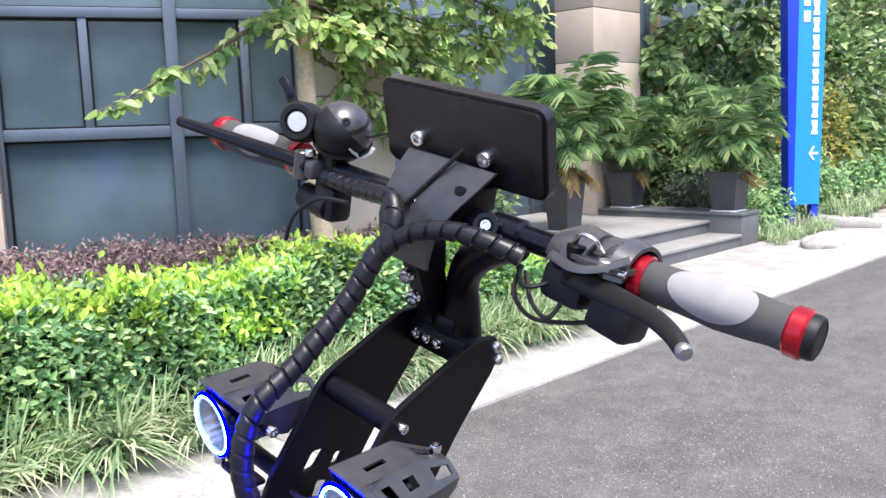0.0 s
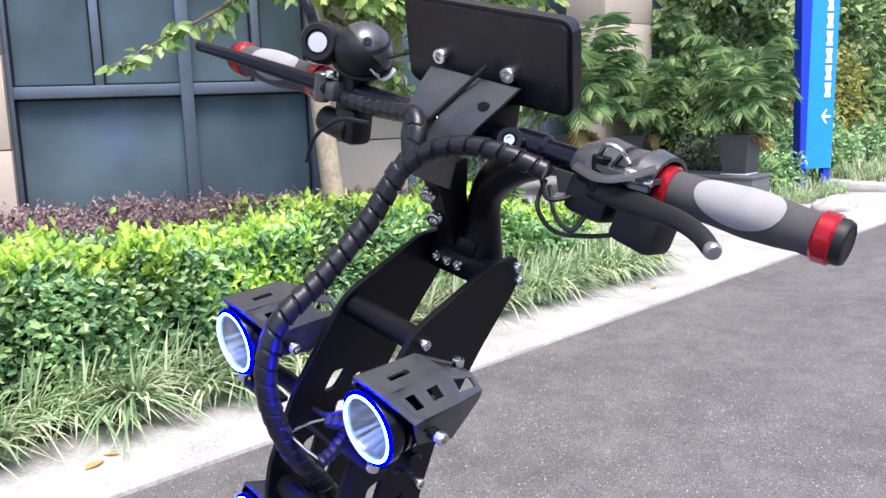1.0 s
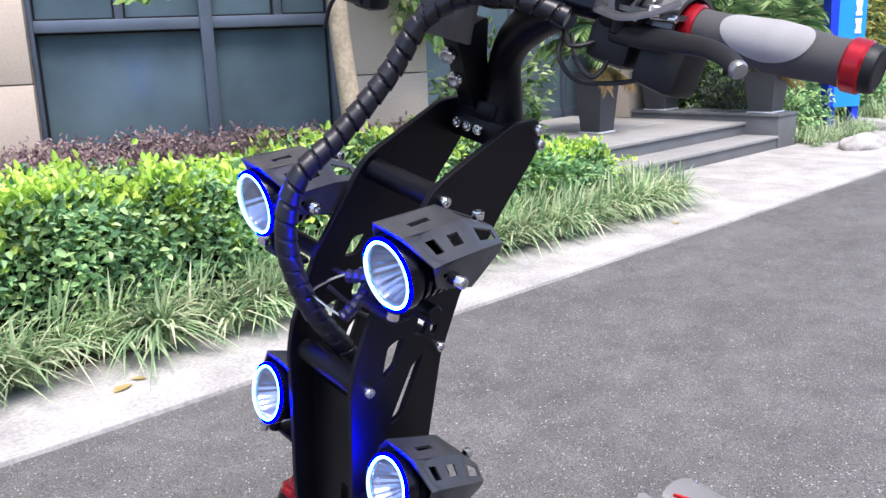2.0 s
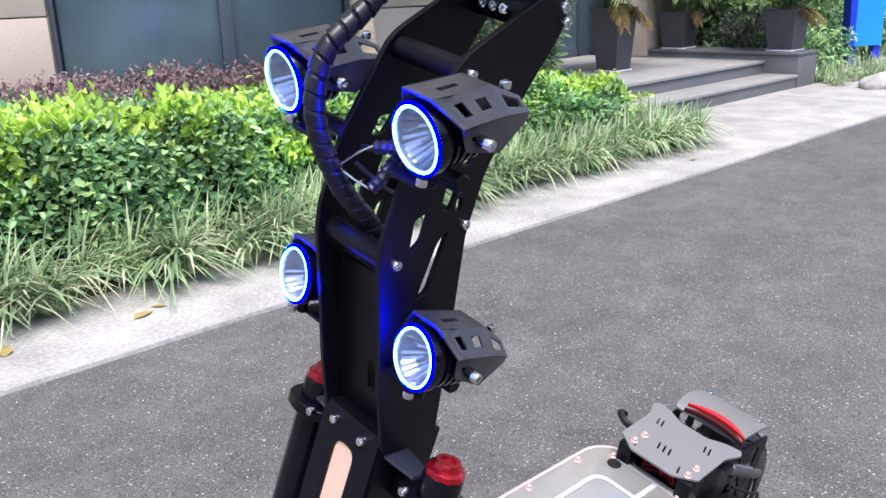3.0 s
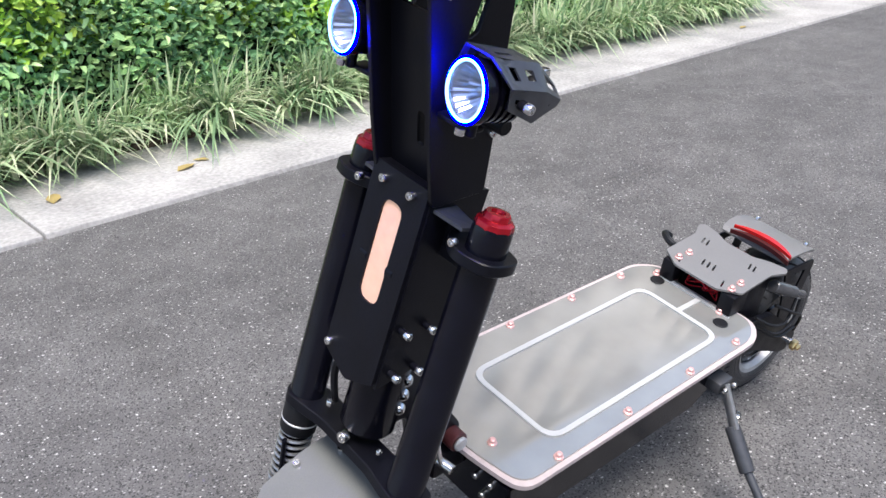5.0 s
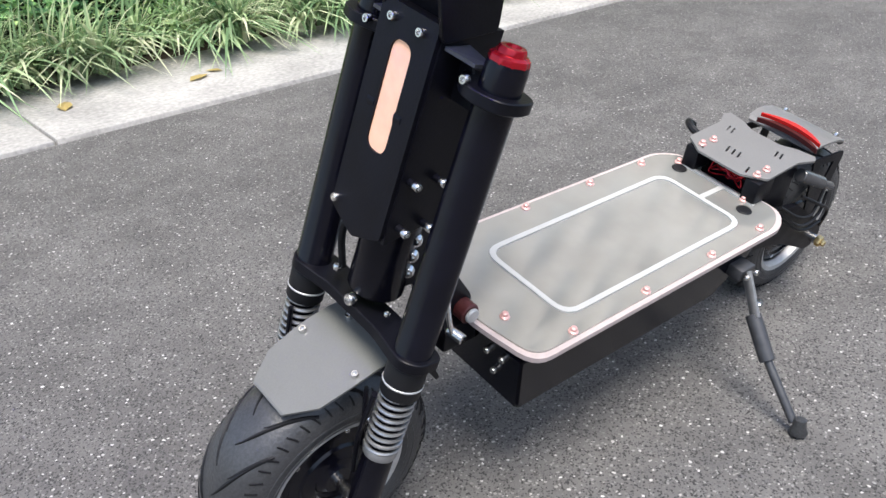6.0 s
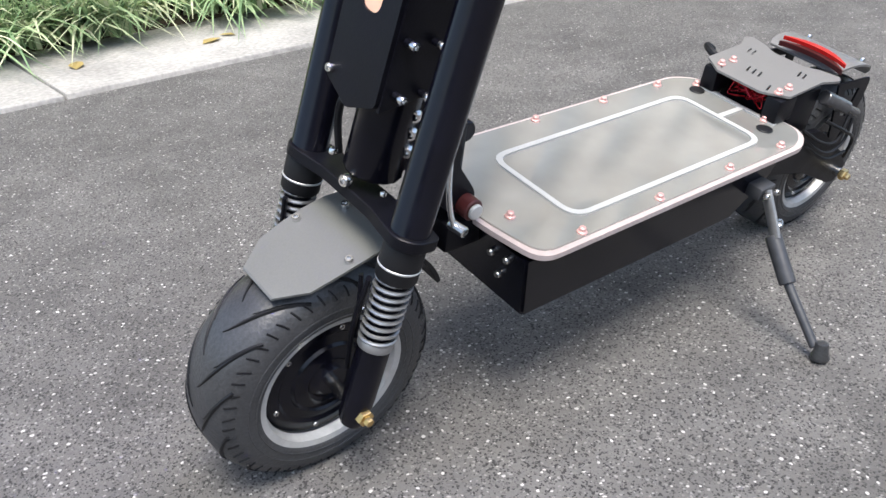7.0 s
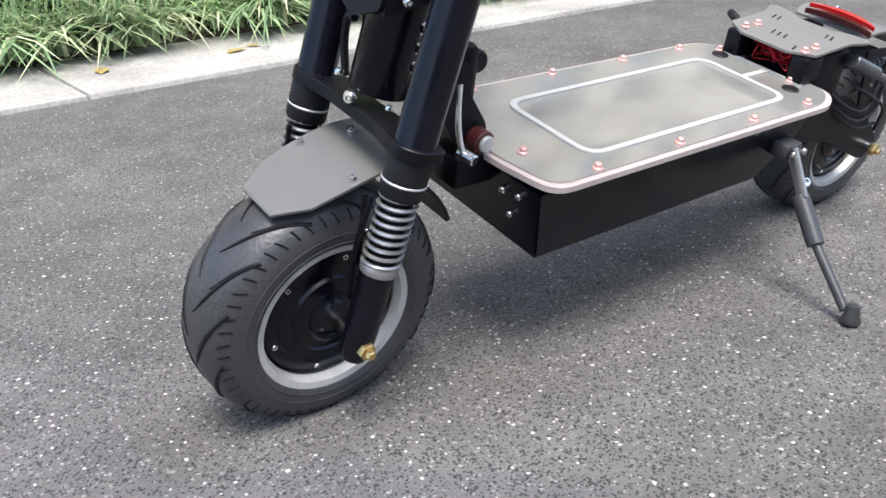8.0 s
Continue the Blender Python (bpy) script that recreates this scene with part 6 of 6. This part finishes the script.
part("rear_flap", bm, BLACK_MATT, guard)
for s in (-1, 1):
    bm = bmesh.new()
    sweep(bm, smooth_path([(0.03, s * 0.066, 0.34), (0.02, s * 0.078, 0.3), (0.018, s * 0.08, 0.26)], 5), 0.006, 8, flat=0.5)
    part("guard_stay", bm, BLACK, guard)

# ---- deck: box, pale-edged top plate, white strip, rose bolts
bm = bmesh.new()
sec = [(0.245, -0.125), (0.825, -0.125), (0.86, -0.1), (0.86, 0.1), (0.825, 0.125), (0.245, 0.125)]
low = [(0.262, -0.12), (0.725, -0.12), (0.75, -0.095), (0.75, 0.095), (0.725, 0.12), (0.262, 0.12)]
a = [bm.verts.new((p[0], p[1], 0.205)) for p in low]
b = [bm.verts.new((p[0], p[1], 0.262)) for p in [(0.253, -0.1225), (0.8, -0.1225), (0.83, -0.1), (0.83, 0.1), (0.8, 0.1225), (0.253, 0.1225)]]
c = [bm.verts.new((p[0], p[1], 0.312)) for p in sec]
for r0, r1 in ((a, b), (b, c)):
    for i in range(6):
        bm.faces.new((r0[i], r0[(i + 1) % 6], r1[(i + 1) % 6], r1[i]))
bm.faces.new(a)
bm.faces.new(c)
bmesh.ops.bevel(bm, geom=bm.edges[:], offset=0.004, segments=2, affect="EDGES")
deck = part("deck", bm, BLACK_SATIN, scooter, "black battery box under a grey deck plate with pale edges", 25)
DTOP = Matrix.Translation((0.55, 0, 0.314)) @ pose(0, 0, 0, 0, 0.6, 0) @ Matrix.Translation((-0.55, 0, 0))
outline = rounded([(0.232, -0.045), (0.25, -0.146), (0.845, -0.141), (0.888, -0.11), (0.888, -0.06), (0.872, -0.055), (0.872, 0.055), (0.888, 0.06), (0.888, 0.11), (0.845, 0.141), (0.25, 0.146), (0.232, 0.045)], 0.032, 5)
bm = bmesh.new()
plate(bm, outline, [], 0.008, DTOP)
part("deck_rim", bm, DECK_EDGE, deck, "pale pinkish edge of the deck plate")
cen = Vector((0.56, 0.0))
inner = [(cen.x + (p[0] - cen.x) * 0.976, p[1] * 0.942) for p in outline]
bm = bmesh.new()
plate(bm, inner, [], 0.003, DTOP @ Matrix.Translation((0, 0, 0.0082)))
part("deck_plate", bm, DECK_TOP, deck, "glossy grey deck plate that mirrors the sky")
o = rounded([(0.348, -0.105), (0.79, -0.1), (0.79, 0.08), (0.348, 0.077)], 0.034, 5)
i_ = rounded([(0.357, -0.096), (0.781, -0.091), (0.781, 0.071), (0.357, 0.068)], 0.027, 5)
bm = bmesh.new()
plate(bm, o, [i_], 0.0028, DTOP @ Matrix.Translation((0, 0, 0.0113)))
plate(bm, [(0.7902, -0.014), (0.85, -0.014), (0.85, -0.004), (0.7902, -0.004)], [], 0.0028, DTOP @ Matrix.Translation((0, 0, 0.0113)))
plate(bm, [(0.8502, -0.075), (0.858, -0.075), (0.858, 0.08), (0.8502, 0.08)], [], 0.0028, DTOP @ Matrix.Translation((0, 0, 0.0113)))
part("deck_strip", bm, STRIP, deck, "white raised strip in a rounded rectangle")
for xx, yy in ((0.275, -0.055), (0.336, -0.13), (0.496, -0.128), (0.662, -0.126), (0.8, -0.124), (0.275, 0.055), (0.336, 0.13), (0.492, 0.128), (0.645, 0.124), (0.782, 0.122), (0.852, -0.055), (0.852, 0.09)):
    bolt(BOLT_PINK, DTOP @ Vector((xx, yy, 0.0113)), (0, 0, 1), deck, "rose-coloured deck bolt")
for xx, yy in ((0.825, -0.075), (0.835, 0.075)):
    bm = bmesh.new()
    rod(bm, DTOP @ Vector((xx, yy, 0.011)), DTOP @ Vector((xx, yy, 0.014)), 0.014, 16)
    part("rubber_plug", bm, BLACK_MATT, deck)
for xx, yy, zz in ((0.2475, -0.09, 0.29), (0.2475, -0.06, 0.285), (0.252, -0.075, 0.255)):
    bolt(BOLT, (xx, yy, zz), (-1, 0, 0), deck)

# ---- rear: kick plate, red spring, tail lamp, mudguard, swing arm
KP = Matrix.Translation((0.842, 0.008, 0.367)) @ pose(0, 0, 0, 0, -3.5, 0)
bm = bmesh.new()
out = rounded([(0.0, -0.045), (0.026, -0.085), (0.118, -0.085), (0.15, -0.1), (0.162, -0.092), (0.156, -0.06), (0.142, -0.03), (0.142, 0.03), (0.156, 0.06), (0.162, 0.092), (0.15, 0.1), (0.118, 0.085), (0.026, 0.085), (0.0, 0.045)], 0.004, 2)
holes = [[(x0 + px, y0 + py) for px, py in rounded([(0.0, 0.0), (0.02, 0.006), (0.02, 0.01), (0.0, 0.004)], 0.0015, 2)] for x0, y0 in ((0.04, -0.012), (0.04, 0.0), (0.04, 0.012), (0.1, -0.06), (0.1, -0.05), (0.1, 0.045), (0.1, 0.055), (0.012, -0.05), (0.012, 0.044))]
plate(bm, out, holes, 0.004, KP)
kick = part("kick_plate", bm, GREY_SHEET_LIT, scooter, "grey sheet foot plate with slots above the rear wheel", 20)
for xx, yy in ((0.02, -0.066), (0.048, -0.066), (0.022, 0.053), (0.05, 0.05)):
    bolt(BOLT_PINK, KP @ Vector((xx, yy, 0.004)), (0, 0, 1), kick, "rose-coloured bolt")
bm = bmesh.new()
box(bm, (0.85, -0.075, 0.322), (0.9, -0.045, 0.366), 0.004)
box(bm, (0.85, 0.055, 0.322), (0.9, 0.085, 0.366), 0.004)
box(bm, (0.9, -0.07, 0.25), (0.985, 0.08, 0.362), 0.006)
part("rear_block", bm, BLACK, kick)
for k in range(14):
    bm = bmesh.new()
    pts = [(0.885 + random.uniform(-0.02, 0.01), random.uniform(-0.035, 0.045), 0.324 + random.uniform(0, 0.04)) for _ in range(5)]
    sweep(bm, smooth_path(pts, 6), 0.0012, 5)
    part("wire", bm, RED, kick, "thin red wire")
bm = bmesh.new()
pts = [Vector((0.998, -0.05 + 0.12 * k / 60, 0.36)) + Vector((0.009 * math.cos(k * 0.75), 0, 0.009 * math.sin(k * 0.75))) for k in range(61)]
sweep(bm, pts, 0.0026, 6)
part("shock_spring", bm, RED_WIRE, kick, "dark red coil spring")
bm = bmesh.new()
rows = [(1.034, 0.372, 0.07), (1.042, 0.3775, 0.074), (1.065, 0.381, 0.077), (1.09, 0.38, 0.078), (1.12, 0.374, 0.077), (1.15, 0.363, 0.073), (1.175, 0.348, 0.064), (1.195, 0.331, 0.05)]
vs = []
for xx, zz, hw in rows:
    vs.append([bm.verts.new((xx, 0.008 + sy * hw, zz + dz)) for sy, dz in ((-1, 0), (1, 0), (1, -0.004), (-1, -0.004))])
for a, b in zip(vs, vs[1:]):
    for i in range(4):
        bm.faces.new((a[i], a[(i + 1) % 4], b[(i + 1) % 4], b[i]))
bm.faces.new(vs[0])
bm.faces.new(vs[-1])
mg = part("rear_mudguard", bm, GREY_SHEET_LIT, scooter, "grey sheet mudguard over the rear wheel", 25)
for yy in (0.07, -0.055):
    bolt(BOLT, (1.14, yy * 0.9, 0.368), (0.3, 0, 1), mg)
for s in (-1, 1):
    bm = bmesh.new()
    plate(bm, rounded([(1.04, 0.352), (1.15, 0.344), (1.155, 0.33), (1.135, 0.18), (1.1, 0.18), (1.06, 0.3)], 0.006, 2), [rounded([(1.07, 0.335), (1.125, 0.328), (1.112, 0.27), (1.088, 0.28)], 0.004, 2)], 0.004, axes((0, 0.008 + s * 0.078 + 0.002, 0), (1, 0, 0), (0, 0, 1)))
    part("guard_stay", bm, BLACK, mg)
bm = bmesh.new()
out = [(0.014 - 0.022 * ((k / 12 - 0.5) * 2) ** 2, -0.065 + 0.13 * k / 12) for k in range(13)] + [(0.002 - 0.013 * ((k / 12 - 0.5) * 2) ** 2, -0.065 + 0.13 * k / 12) for k in range(12, -1, -1)]
plate(bm, out, [], 0.007, Matrix.Translation((1.035, -0.012, 0.391)) @ pose(0, 0, 0, 0, -4, -3))
part("tail_lamp", bm, RED_LENS, mg, "red curved tail lamp lens")
bm = bmesh.new()
plate(bm, [(p[0], p[1] * 1.02) for p in out], [], 0.009, Matrix.Translation((1.028, -0.012, 0.3805)) @ pose(0, 0, 0, 0, -4, -3))
part("lamp_base", bm, RED_WIRE, mg, "dark red base under the tail lamp")
swing = part("swing_pivot", rod(bmesh.new(), (0.86, -0.09, 0.275), (0.86, 0.09, 0.275), 0.016, 18), BLACK, scooter, "black swing arm pivot")
for s in (-1, 1):
    bm = bmesh.new()
    plate(bm, rounded([(0.8, 0.3), (0.9, 0.3), (1.0, 0.28), (1.12, 0.2), (1.15, 0.165), (1.13, 0.135), (1.1, 0.14), (0.98, 0.2), (0.86, 0.23), (0.8, 0.25)], 0.012), [], 0.012, axes((0, s * 0.086 + 0.006, 0), (1, 0, 0), (0, 0, 1)))
    part("swing_arm", bm, BLACK, swing, "black rear swing arm")
for s in (-1, 1):
    bm = bmesh.new()
    rod(bm, REAR + Vector((0, s * 0.045, 0)), REAR + Vector((0, s * 0.105, 0)), 0.009, 14)
    part("axle", bm, STEEL, swing)
    bolt(NUT_BRASS, REAR + Vector((0, s * 0.106, 0)), (0, s, 0), swing, "brass axle nut")
bm = bmesh.new()
rod(bm, (0.985, -0.078, 0.345), (1.045, -0.096, 0.318), 0.013, 16)
rod(bm, (1.04, -0.095, 0.32), (1.085, -0.1, 0.3), 0.008, 14)
part("damper", bm, GREY_GLOSS, swing, "grey damper beside the rear wheel")
for pts in ([(0.93, -0.09, 0.3), (0.98, -0.105, 0.27), (1.03, -0.108, 0.26), (1.06, -0.1, 0.3)], [(0.94, -0.09, 0.28), (1.0, -0.11, 0.245), (1.06, -0.108, 0.25), (1.08, -0.1, 0.29)], [(0.95, -0.09, 0.265), (1.02, -0.106, 0.225), (1.09, -0.105, 0.22)], [(1.0, -0.09, 0.3), (1.04, -0.11, 0.28), (1.09, -0.11, 0.25), (1.11, -0.1, 0.2)]):
    bm = bmesh.new()
    sweep(bm, smooth_path(pts, 7), 0.0032, 7)
    part("cable", bm, BLACK_MATT, swing)
bm = bmesh.new()
sweep(bm, smooth_path([(0.93, 0.09, 0.345), (0.915, 0.115, 0.36), (0.93, 0.14, 0.362), (0.95, 0.14, 0.35)], 6), 0.007, 8)
part("rear_hook", bm, BLACK_MATT, kick)

# ---- kickstand
bm = bmesh.new()
box(bm, (0.742, -0.15, 0.248), (0.782, -0.12, 0.272), 0.004)
stand = part("kickstand", bm, LAMP_GREY, scooter, "grey metal kickstand with a rubber foot")
bolt(BOLT, (0.748, -0.155, 0.262), (0, -1, 0.2), stand)
bolt(BOLT, (0.775, -0.155, 0.262), (0, -1, 0.2), stand)
bm = bmesh.new()
sweep(bm, [(0.764, -0.146, 0.262), (0.76, -0.158, 0.248), (0.75, -0.185, 0.22), (0.744, -0.198, 0.206)], 0.016, 12, flat=0.45)
part("stand_head", bm, STAND_GREY, stand, "worn grey metal stand head")
bolt(BOLT_BIG, (0.752, -0.187, 0.228), (-0.4, -0.7, 0.55), stand)
bm = bmesh.new()
rod(bm, (0.744, -0.192, 0.21), (0.727, -0.252, 0.158), 0.0135, 16)
part("stand_sleeve", bm, LAMP_GREY, stand)
bm = bmesh.new()
rod(bm, (0.728, -0.25, 0.16), (0.709, -0.337, 0.098), 0.0075, 14)
part("stand_rod", bm, LAMP_GREY, stand)
bm = bmesh.new()
lathe(bm, [(0, 0.002), (0.014, 0.002), (0.015, 0.006), (0.0115, 0.016), (0.0095, 0.03), (0, 0.032)], (0.707, -0.352, 0.0848), (0.05, 0.2, 0.97), 18)
part("stand_foot", bm, RUBBER, stand, "dark grey rubber foot")
